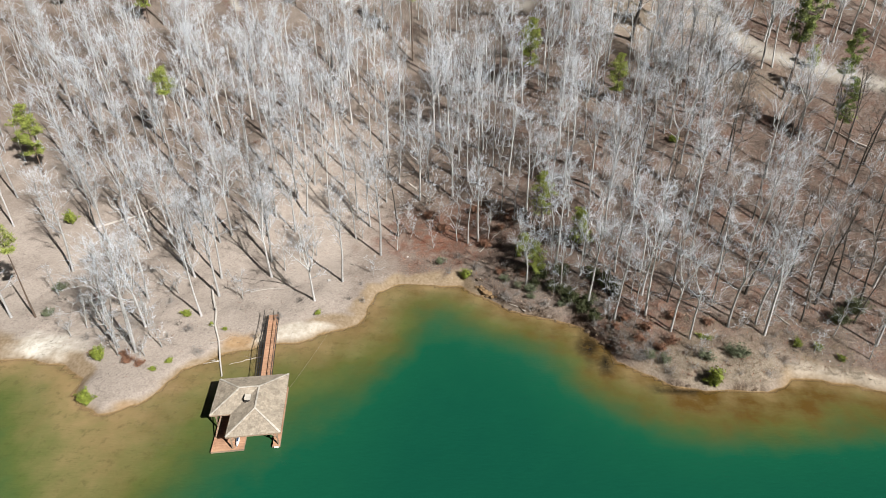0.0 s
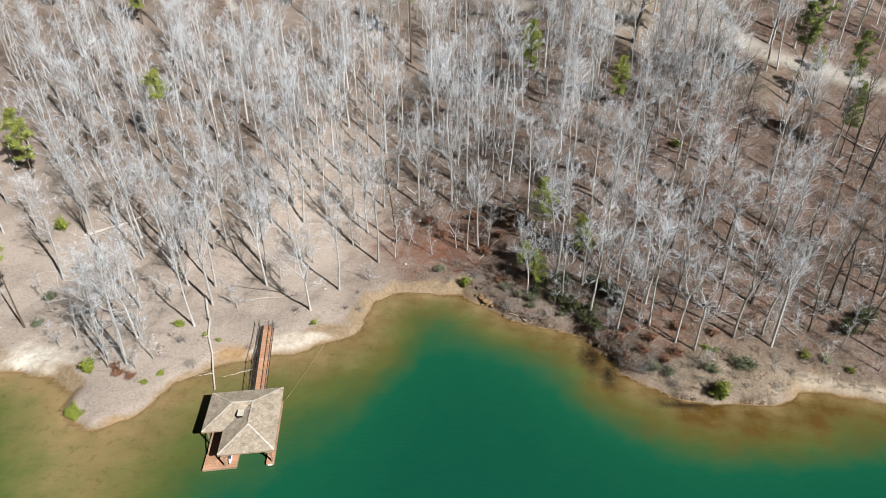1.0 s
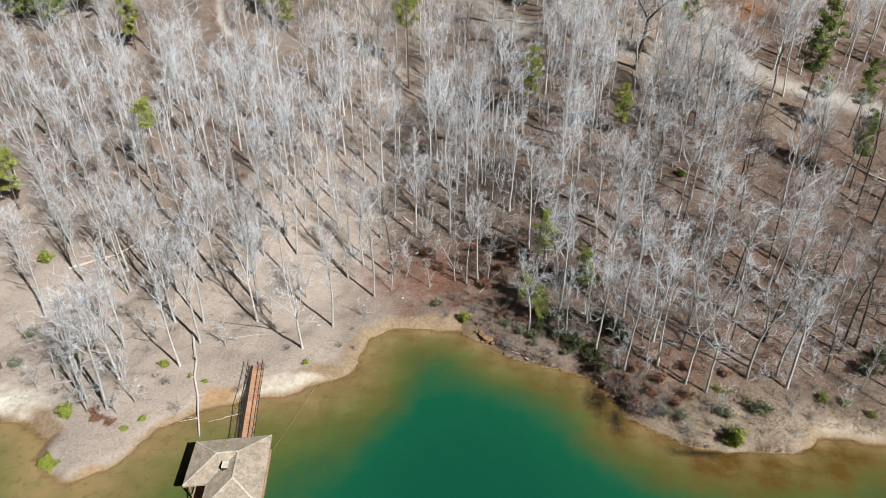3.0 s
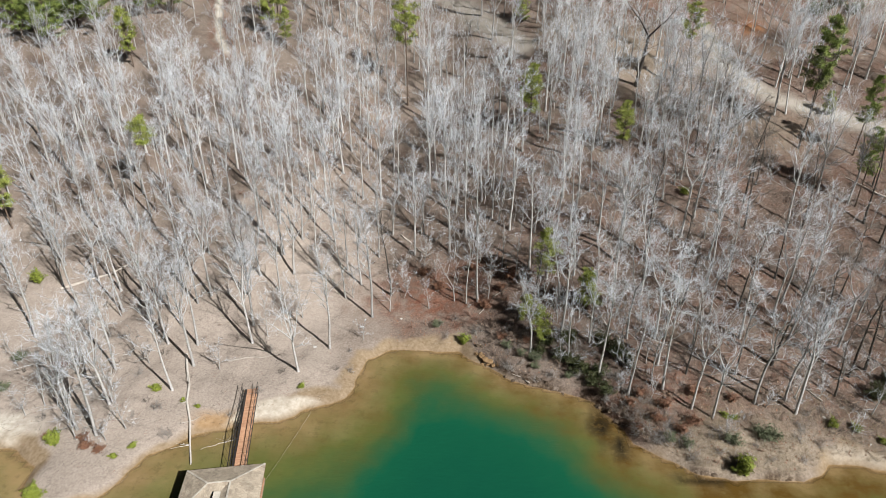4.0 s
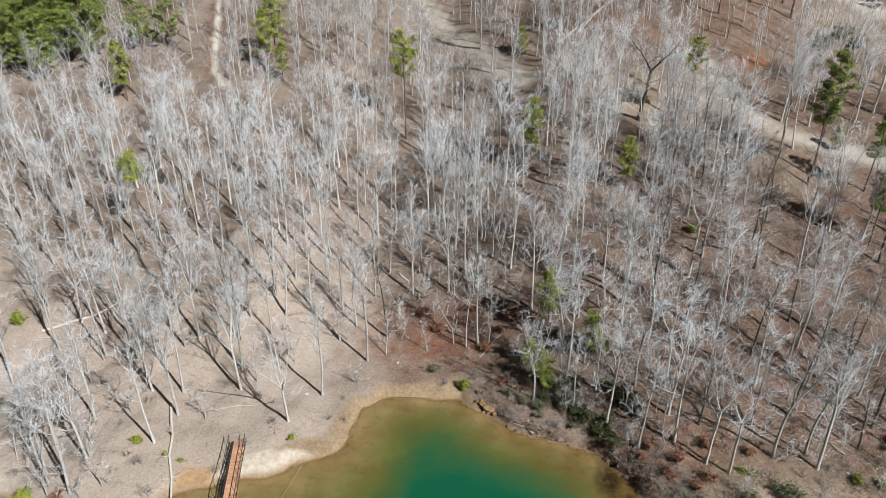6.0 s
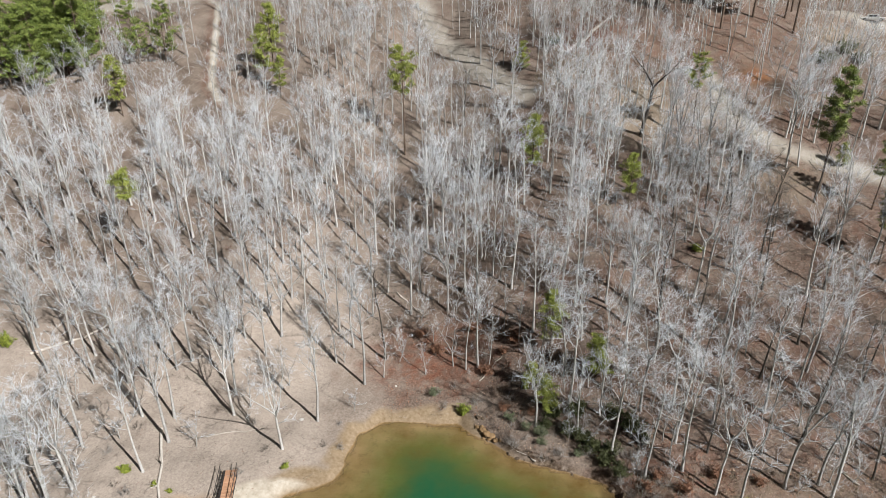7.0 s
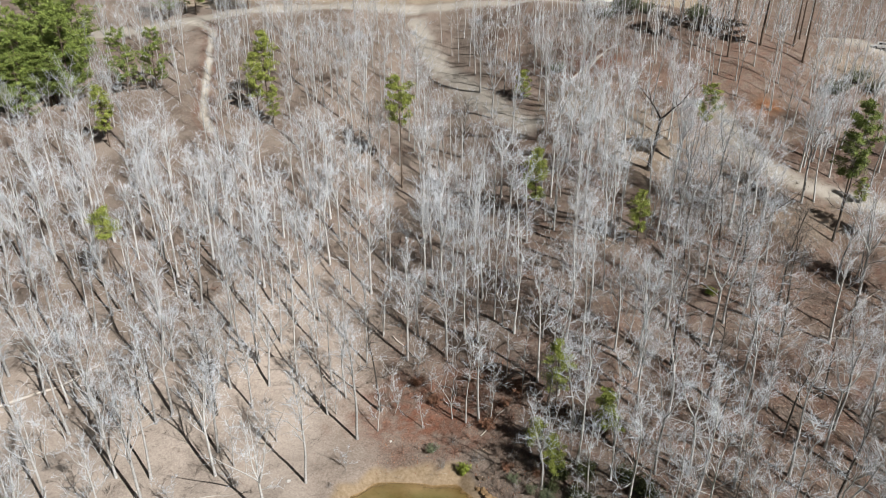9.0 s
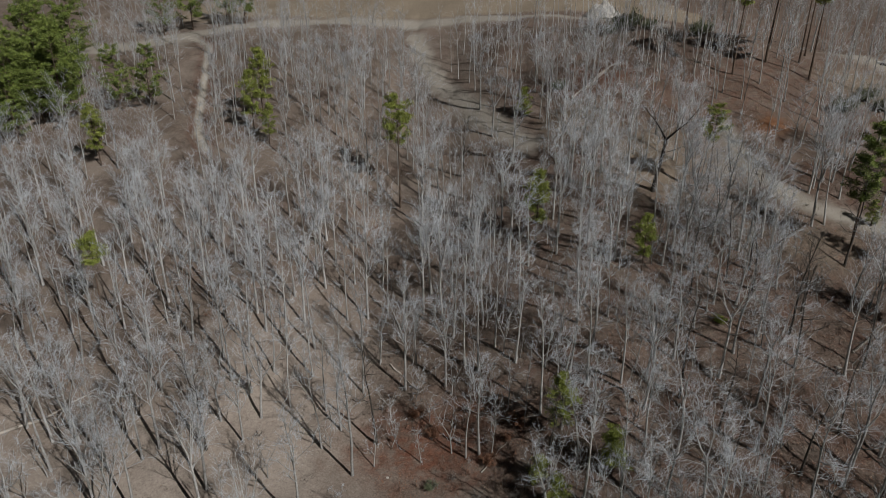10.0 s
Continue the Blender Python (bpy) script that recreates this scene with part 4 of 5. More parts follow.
LOOSE_SHRUBS = [("grey", 8, 8, 56, 56, 74, 1.8), ("grey", 10, -4, 10, 79, 92, 1.8), ("grey", 22, -60, -14, 54, 78, 2.0), ("dark", 20, 4, 56, 57, 82, 1.8), ("dark", 12, 18, 48, 150, 171, 1.8),
                ("dark", 14, -58, -12, 60, 90, 2.4), ("red", 18, -8, 14, 80, 96, 1.5), ("red", 22, 16, 40, 57, 76, 1.7), ("dark", 14, 20, 75, 84, 118, 2.5), ("red", 8, -40, 20, 95, 125, 2.5),
                ("grey", 34, 5, 25, 60, 76, 0.8)]
for key, n, x0, x1, y0, y1, gap in CLOSE_SHRUBS + LOOSE_SHRUBS:
    for x, y in scatter(rng, n, x0, x1, y0, y1, gap, lambda a, b: 0.5 < DRY[cell(a, b)] < (6 if gap < 1 else 99), []):
        put_first_or_copy(SHRUBS[key], stand(x, y, rng.uniform(0, 360), rng.uniform(0.6, 1.25)))

GREEN = {}
for key, args, mat, label in (("bright", (3, 0.85, 1.7, 420), leaf_bright, "bright yellow-green evergreen shrub on the bank"),
                              ("low", (4, 0.8, 0.8, 260), leaf_bright, "low yellow-green shrub on the sandy bank"),
                              ("dull", (5, 1.3, 1.3, 460), leaf_dull, "dull grey-green shrub on the bank"),
                              ("olive", (15, 1.4, 1.5, 520), leaf_olive, "dark olive evergreen thicket on the eroded bank"),
                              ("brown", (6, 1.1, 1.3, 380), leaf_brown, "shrub with dry red-brown leaves")):
    w, f = leaf_bush(*args)
    ob = thing("leafy_shrub", None, label, "shrub", "leafy shrubs")
    part_of("wood", w.mesh("wood", bark_dark), ob)
    part_of("foliage", f.mesh("foliage", mat), ob)
    GREEN[key] = [ob, True]
BRIGHT_SPOTS = [(-43.9, 51.0, 1.35), (-45.7, 57.6, 1.35), (0.7, 78.6, 1.2), (31.4, 56.5, 1.6), (-64, 85, 1.5)]
LOW_SPOTS = [(-37.8, 66.4, 1.2), (-36.8, 58.0, 0.8), (-38.1, 56.2, 0.75), (-19.9, 68.3, 0.8), (31.6, 63.4, 0.9),
             (32.6, 63.2, 0.8), (43.8, 62.9, 1.2), (46, 62.1, 1.1), (48.2, 60.4, 0.9), (-31.8, 64.2, 0.6),
             (-34, 65.1, 0.6), (34.6, 96.5, 1.4)]
DULL_SPOTS = [(31.0, 59.8, 0.9), (35.7, 60.7, 1.0), (34.6, 60.9, 0.9), (24.4, 60.5, 0.8), (26.0, 59.8, 0.7),
              (10.4, 73.7, 0.9), (-57.3, 66, 0.8), (-59.2, 71.7, 0.9), (36, 170, 2.2), (39, 172, 2.4),
              (42, 169, 2.0), (52, 166, 2.0), (54, 168, 2.2), (33.5, 168, 1.8), (20, 150, 1.6),
              (70, 138, 2.0), (76, 142, 2.0), (78, 139, 1.8), (-3.2, 81.5, 0.8), (8.6, 74.6, 0.7), (10.2, 72.6, 0.6), (6.6, 76.4, 0.7), (14.4, 70.6, 0.6)]
OLIVE_SPOTS = [(13.6, 73.5, 1.17), (14.9, 72.4, 1.04), (16.0, 71.0, 1.30), (17.2, 69.6, 1.04), (18.7, 68.1, 1.04),
               (20.9, 73.2, 1.43), (19.4, 74.6, 1.17), (22.0, 71.6, 0.91), (12.2, 76.0, 1.04), (15.2, 75.8, 1.17),
               (50.5, 66.5, 1.30), (53, 68, 1.43), (11.0, 74.6, 0.9), (18.0, 70.6, 1.1)]
BROWN_SPOTS = [(4, 84, 1.1), (6.5, 86.5, 0.8), (7.5, 88, 1.2), (2.5, 91, 1.0),
               (-3, 89, 1.1), (-5.5, 92, 1.0), (26, 61.5, 0.9), (23.5, 63, 0.9), (-52, 70, 0.9),
               (-41.7, 57.3, 0.8), (-40.2, 56.8, 0.7), (-42.6, 58.4, 0.7), (-47.2, 58.6, 0.6), (27.5, 62.5, 0.9),
               (25, 65, 1.0), (29, 66.5, 1.0), (33, 65.5, 0.8), (21.2, 65.6, 0.8), (22.6, 66.8, 0.9), (6.0, 77.8, 0.8), (9.4, 76.6, 0.7), (21.5, 62.5, 0.7)]
for key, spots in (("bright", BRIGHT_SPOTS), ("low", LOW_SPOTS), ("dull", DULL_SPOTS), ("olive", OLIVE_SPOTS), ("brown", BROWN_SPOTS)):
    for x, y, s in spots:
        put_first_or_copy(GREEN[key], stand(x, y, rng.uniform(0, 360), s))

# ---- fallen trunks and stones ----
def fallen(a, b, r, seed, label, stubs=3, mat=None, crooked=0.12, taper=0.85):
    """A trunk that lies on the ground from a to b, with broken branches."""
    lrng = random.Random(seed)
    t = Tubes()
    pts = []
    for i in range(7):
        f = i / 6
        x, y = a[0] + (b[0] - a[0]) * f, a[1] + (b[1] - a[1]) * f
        pts.append(Vector((x, y, max(ground_z(x, y), -0.05) + r * 0.7 + lrng.uniform(0, 0.1))))
    for p in pts[1:-1]:
        p.x += lrng.gauss(0, crooked)
        p.y += lrng.gauss(0, crooked)
    rad = [r * (1.15 - taper * i / 6) for i in range(7)]
    t.limb(pts, rad, 7)
    ob = thing("fallen_trunk", None, label, "fallen tree", "fallen trunks")
    part_of("trunk", t.mesh("trunk", mat or log_pale), ob)
    for _ in range(stubs):
        limbs = Tubes()
        i = lrng.randint(2, 5)
        w = Vector((lrng.gauss(0, 1), lrng.gauss(0, 1), abs(lrng.gauss(0.5, 0.4)))).normalized()
        limbs.limb(bent(lrng, pts[i], w, lrng.uniform(0.8, 2.2), 0.2, 0, 3), [rad[i] * 0.4, rad[i] * 0.3, rad[i] * 0.18, 0.01], 4)
        part_of("branch", limbs.mesh("branch", mat or log_pale), ob)
    return ob


fallen((-37.0, 73.4), (-29.6, 56.2), 0.16, 1, "white bleached trunk lying down the bank into the water", 9, mat=log_white, crooked=0.12, taper=0.5)
for i, (a, b, r) in enumerate((((-60, 84), (-49, 91), 0.22), ((-31, 72.5), (-24.5, 74.2), 0.10), ((24.5, 147.5), (33, 155), 0.32), ((22, 146), (30.5, 153.5), 0.2), ((50, 92), (58, 97), 0.14),
                               ((47, 90), (54, 88.5), 0.12), ((9.5, 70.9), (7.2, 72.3), 0.11), ((3, 83), (6.5, 86.5), 0.09), ((-10, 100), (-5, 95), 0.15), ((28, 79), (34, 77), 0.13),
                               ((44, 66), (40.5, 68.5), 0.1), ((-25.6, 60.2), (-29.5, 58.4), 0.06), ((18, 110), (24, 106), 0.14), ((-48, 99), (-43, 104), 0.15), ((66, 95), (60, 99), 0.15))):
    fallen(a, b, r, 10 + i, "bleached fallen trunk lying on leaf litter", 3)


def stone(name, x, y, size, mat, label, seed):
    srng = random.Random(seed)
    bm = bmesh.new()
    bmesh.ops.create_icosphere(bm, subdivisions=2, radius=1.0)
    wide, tall = srng.uniform(0.55, 0.9), srng.uniform(0.35, 0.6)
    for v in bm.verts:
        v.co *= 1 + 0.45 * noise.noise(v.co * 1.6 + Vector((seed * 3.1, 0, 0))) + 0.15 * noise.noise(v.co * 4 + Vector((0, seed, 0)))
        v.co = Vector((v.co.x * size, v.co.y * size * wide, v.co.z * size * tall))
    me = bpy.data.meshes.new(name)
    bm.to_mesh(me)
    bm.free()
    me.materials.append(mat)
    ob = tagged(new(name, me), label, "stone", "stones along the bank")
    ob.matrix_world = pose(x, y, ground_z(x, y) - size * 0.12, srng.uniform(-12, 12), srng.uniform(-12, 12), srng.uniform(0, 360))


for i, (x, y, s) in enumerate(((-20.0, 76.0, 0.32), (43.2, 63.8, 0.3), (-8.6, 83.2, 0.22), (-39.6, 62.8, 0.25), (46.8, 60.4, 0.2))):
    stone("stone", x, y, s, pale_stone, "small whitish stone lying on the bank", i)
for i in range(12):
    x = rng.choice((rng.uniform(2, 12), rng.uniform(12, 24), rng.uniform(22, 39)))
    y = float(np.interp(x, [p[0] for p in SHORE], [p[1] for p in SHORE])) + rng.uniform(-0.5, 0.5)
    stone("stone", x, y, rng.choice((0.12, 0.16, 0.22, 0.3)) * rng.uniform(0.8, 1.2), brown_stone, "brown rock jutting from the eroded bank", 40 + i)
for i, (x, y, s) in enumerate(((2.6, 76.3, 0.45), (3.3, 75.9, 0.6), (3.9, 75.3, 0.7), (4.5, 75.0, 0.55), (4.9, 74.4, 0.5), (4.2, 74.7, 0.4), (5.4, 74.2, 0.35), (3.4, 75.0, 0.3))):
    stone("stone", x, y, s, ochre_stone, "rough ochre rock at the foot of the eroded bank", 60 + i)
for i, (x, y, s) in enumerate(((2.7, 77.6, 0.5), (3.3, 77.3, 0.35), (10.4, 71.2, 0.4), (11.6, 70.7, 0.3), (17.8, 67.0, 0.5), (18.8, 65.9, 0.45), (19.4, 64.4, 0.4), (13.6, 69.4, 0.35))):
    stone("stone", x, y, s, brown_stone, "dark brown rock in the eroded bank", 80 + i)


# ---- the boathouse ----
def plank_run(bm, x0, x1, y0, y1, z, across, width=0.14, thick=0.04, gap=0.012):
    """Boards side by side over a rectangle; across: they run along x."""
    lo, hi = (y0, y1) if across else (x0, x1)
    p = lo
    while p < hi - 0.03:
        w = min(width, hi - p)
        if across:
            box(bm, (x1 - x0, w - gap, thick), ((x0 + x1) / 2, p + w / 2, z))
        else:
            box(bm, (w - gap, y1 - y0, thick), (p + w / 2, (y0 + y1) / 2, z))
        p += width
    return bm


def inside(poly, u, v):
    hit = False
    for (ax, ay), (bx, by) in zip(poly, poly[1:] + poly[:1]):
        if (ay > v) != (by > v) and u < (bx - ax) * (v - ay) / (by - ay) + ax:
            hit = not hit
    return hit


def shingles(bm, face, srng):
    """Overlapping wooden shingles in courses on one roof face; its first two corners are the eave."""
    o = face[0]
    ux = (face[1] - face[0]).normalized()
    nz = ux.cross(face[2] - face[0]).normalized()
    vy = nz.cross(ux)
    flat = [((p - o).dot(ux), (p - o).dot(vy)) for p in face]
    top = max(v for _, v in flat)
    lo, hi = min(u for u, _ in flat), max(u for u, _ in flat)
    v = -0.04
    while v < top:
        u = lo - srng.uniform(0, 0.2)
        while u < hi:
            w = srng.uniform(0.16, 0.36)
            if inside(flat, u + w / 2, v + 0.14):
                t = 0.022 + srng.uniform(0, 0.016)
                c = [o + ux * a + vy * b + nz * h for a, b, h in ((u, v, t), (u + w - 0.012, v, t), (u + w - 0.012, v + 0.3, 0.006), (u, v + 0.3, 0.006),
                                                               (u, v, 0.0), (u + w - 0.012, v, 0.0))]
                q = [bm.verts.new(p) for p in c]
                bm.faces.new(q[:4])
                bm.faces.new((q[4], q[5], q[1], q[0]))
            u += w
        v += 0.25


house = thing("boathouse", pose(-28.57, 53.18, 0, 0, 0, 9), "open timber boathouse with weathered shingle hip roof, floating on the lake", "boathouse")
EAVE, RIDGE = 2.40, 3.46
PA, PB, PC, PD, PE, PF = (Vector((x, y, EAVE)) for x, y in ((0.3, 0), (8.3, 0), (8.3, -9.15), (2.6, -9.15), (2.6, -5.8), (0.3, -5.8)))
R1, R2, R3 = (Vector((x, y, RIDGE)) for x, y in ((3.2, -2.9), (5.42, -2.9), (5.42, -6.3)))
FACES = ([PB, PA, R1, R2], [PA, PF, R1], [PF, PE, R2, R1], [PC, PB, R2, R3], [PD, PC, R3], [PE, PD, R3, R2])
bm = bmesh.new()
corner = {}
for f in FACES:
    bm.faces.new([corner.setdefault(tuple(p), bm.verts.new(p) if tuple(p) not in corner else None) for p in f])
bmesh.ops.recalc_face_normals(bm, faces=bm.faces)
if sum(f.normal.z for f in bm.faces) < 0:
    bmesh.ops.reverse_faces(bm, faces=bm.faces)
bmesh.ops.solidify(bm, geom=bm.faces[:], thickness=0.14)
roof = part("roof", bm, frame_wood, house, "hip roof clad in weathered grey-brown shingles")
srng = random.Random(17)
bm = bmesh.new()
for f in FACES:
    shingles(bm, f, srng)
tagged(part("shingles", bm, shingle_wood, roof), kind="stuff")
for a, b in ((PA, R1), (PF, R1), (PB, R2), (PC, R3), (PD, R3), (R1, R2), (R2, R3)):
    bm = bmesh.new()
    n = max(int((b - a).length / 0.28), 3)
    for i in range(n):
        p, q = a.lerp(b, i / n), a.lerp(b, (i + 1.15) / n)
        beam(bm, p + Vector((0, 0, 0.045)), q + Vector((0, 0, 0.06)), 0.19, 0.035)
    part("ridge_cap", bm, cap_wood, roof)
for a, b in ((PA, PB), (PB, PC), (PC, PD), (PD, PE), (PE, PF), (PF, PA)):
    bm = bmesh.new()
    out = (b - a).normalized().cross(Vector((0, 0, 1))) * -0.02
    beam(bm, a + out + Vector((0, 0, -0.08)), b + out + Vector((0, 0, -0.08)), 0.04, 0.19)
    part("fascia_board", bm, frame_wood, roof)
# roof vent
vent = part("roof_vent", box(bmesh.new(), (0.55, 0.85, 0.6), (4.3, -4.45, 3.10), None, 0.02), dark_metal, house, "small boxed roof vent with dark louvred sides")
bm = bmesh.new()
box(bm, (0.68, 0.9, 0.05), (4.34, -4.45, 3.41), Euler((0, radians(8), 0)).to_matrix().to_4x4(), 0.01)
part("vent_lid", bm, cap_wood, vent)
for i in range(4):
    part("louvre", box(bmesh.new(), (0.03, 0.75, 0.07), (4.01, -4.45, 2.92 + 0.11 * i), Euler((0, radians(35), 0)).to_matrix().to_4x4()), frame_wood, vent)
# deck
for label, x0, x1, y0, y1, across in (("sunlit reddish deck boards", 0.7, 4.15, -9.1, -2.6, True), ("narrow finger dock boards", 7.2, 7.98, -9.1, -2.6, True), ("rear walkway boards", 0.7, 7.98, -2.6, 0.0, False)):
    slab = part("deck", plank_run(bmesh.new(), x0, x1, y0, y1, 0.32, across), deck_wood, house, label)
    bm = bmesh.new()
    for a, b in (((x0, y0), (x1, y0)), ((x1, y0), (x1, y1)), ((x1, y1), (x0, y1)), ((x0, y1), (x0, y0))):
        beam(bm, (*a, 0.2), (*b, 0.2), 0.06, 0.2)
    part("rim_joist", bm, frame_wood, slab)
    n = max(1, round((y1 - y0) / 2.2))
    for i in range(n):
        yy = y0 + (y1 - y0) * (i + 0.5) / n
        part("float_drum", box(bmesh.new(), ((x1 - x0) * 0.8, (y1 - y0) / n * 0.8, 0.36), ((x0 + x1) / 2, yy, -0.04), None, 0.06), float_black, slab)
for x, y in ((0.85, -5.6), (0.85, -2.7), (0.85, -0.2), (4.0, -0.2), (7.85, -0.2), (7.85, -4.6), (7.85, -8.9), (3.0, -8.9), (4.02, -5.7), (7.35, -2.75), (4.02, -2.75)):
    part("post", box(bmesh.new(), (0.13, 0.13, 1.98), (x, y, 1.33)), frame_wood, house)
for a, b in (((0.85, -7.2, 0.34), (1.55, -5.65, 2.30)), ((0.85, -5.6, 1.5), (0.85, -4.6, 2.30)), ((7.85, -8.9, 1.4), (7.85, -7.9, 2.30)), ((3.0, -8.9, 1.4), (3.9, -8.9, 2.30)),
             ((3.0, -8.9, 1.4), (3.0, -7.9, 2.30)), ((7.85, -8.9, 1.4), (7.0, -8.9, 2.30))):
    part("brace", beam(bmesh.new(), a, b, 0.09, 0.09), frame_wood, house)
for a, b in (((0.85, -0.2, 2.27), (7.85, -0.2, 2.27)), ((0.85, -5.6, 2.27), (0.85, -0.2, 2.27)), ((7.85, -8.9, 2.27), (7.85, -0.2, 2.27)), ((3.0, -8.9, 2.27), (7.85, -8.9, 2.27))):
    part("roof_beam", beam(bmesh.new(), a, b, 0.1, 0.16), frame_wood, house)
part("bumper", box(bmesh.new(), (0.5, 0.12, 0.2), (7.6, -9.2, 0.26), None, 0.03), white_paint, house, "white dock bumper")

# a white kayak lies on the deck
kayak = thing("kayak", house.matrix_world @ pose(3.35, -7.9, 0.345, 0, 0, 4) @ Matrix.Diagonal((0.6, 0.65, 0.75, 1)), "white kayak with a dark blue seat, lying on the boathouse deck", "kayak")
bm = bmesh.new()
rings = []
for i in range(11):
    f = i / 10
    w = 0.34 * math.sin(math.pi * min(max(f, 0.02), 0.98)) ** 0.6
    rings.append([bm.verts.new((w * math.cos(a), -1.45 + 2.9 * f, 0.17 + 0.17 * math.sin(a) * (0.6 + 0.4 * math.sin(math.pi * f)))) for a in (2 * math.pi * k / 10 for k in range(10))])
for a, b in zip(rings[:-1], rings[1:]):
    for k in range(10):
        bm.faces.new((a[k], a[(k + 1) % 10], b[(k + 1) % 10], b[k]))
bm.faces.new(rings[0])
bm.faces.new(rings[-1][::-1])
part("hull", bm, white_paint, kayak, smooth=True)
part("seat", box(bmesh.new(), (0.34, 0.9, 0.1), (0, 0, 0.31), None, 0.04), blue_paint, kayak, "dark blue cockpit seat")

# ---- the gangway ----
gang = thing("gangway", house.matrix_world.copy(), "timber gangway with black steel truss rails linking bank and boathouse", "gangway")
GA, GB = Vector((5.0, 0.05, 0.40)), Vector((4.6, 13.6, 1.4))
side, way = Vector((1, 0.03, 0)), (GB - GA)
bm = bmesh.new()
n = int(way.length / 0.15)
for i in range(n):
    p = GA.lerp(GB, (i + 0.5) / n)
    beam(bm, p + side * -0.5, p + side * 0.8, 0.138, 0.04)
part("walkway", bm, deck_wood, gang, "weathered reddish walking boards")
# steel slats added as the dark strip of shade beside the boards
bm = bmesh.new()
for s in (-0.72, -0.6):
    beam(bm, GA + side * s, GB + side * s, 0.09, 0.05)
for i in range(28):
    p = GA.lerp(GB, (i + 0.5) / 28)
    beam(bm, p + side * -0.98, p + side * -0.5, 0.05, 0.04)
part("grating", bm, dark_metal, gang, "dark slatted strip standing in for shade beside the boards")
for s in (-0.98, 0.86):
    rail = part("truss_rail", beam(bmesh.new(), GA + side * s + Vector((0, 0, 1.0)), GB + side * s + Vector((0, 0, 1.0)), 0.06, 0.06), dark_metal, gang, "black steel truss rail")
    part("bottom_chord", beam(bmesh.new(), GA + side * s, GB + side * s, 0.06, 0.08), dark_metal, rail)
    for i in range(12):
        p, q, mid = GA.lerp(GB, i / 12), GA.lerp(GB, (i + 1) / 12), GA.lerp(GB, (i + 0.5) / 12)
        up = Vector((0, 0, 1.0))
        part("web_bar", beam(bmesh.new(), p + side * s, mid + side * s + up, 0.035, 0.035), dark_metal, rail)
        part("web_bar", beam(bmesh.new(), mid + side * s + up, q + side * s, 0.035, 0.035), dark_metal, rail)
part("sill", box(bmesh.new(), (2.0, 0.25, 0.3), (4.55, 13.45, 1.2), None, 0.03), frame_wood, gang, "timber sill on the bank")


# mooring lines
def line(name, a, b, sag, r, label):
    t = Tubes()
    pts = []
    for i in range(13):
        f = i / 12
        p = Vector(a).lerp(Vector(b), f)
        p.z -= sag * 4 * f * (1 - f)
        pts.append(p)
    t.limb(pts, [r] * 13, 5)
    tagged(new(name, t.mesh(name, rope_fibre)), label, "cable")


h0 = house.matrix_world
line("mooring_line", h0 @ Vector((8.15, -0.3, 0.42)), (-17.3, 67.5, ground_z(-17.3, 67.5) + 0.05), 0.2, 0.008, "pale mooring rope from the boathouse corner to the bank")


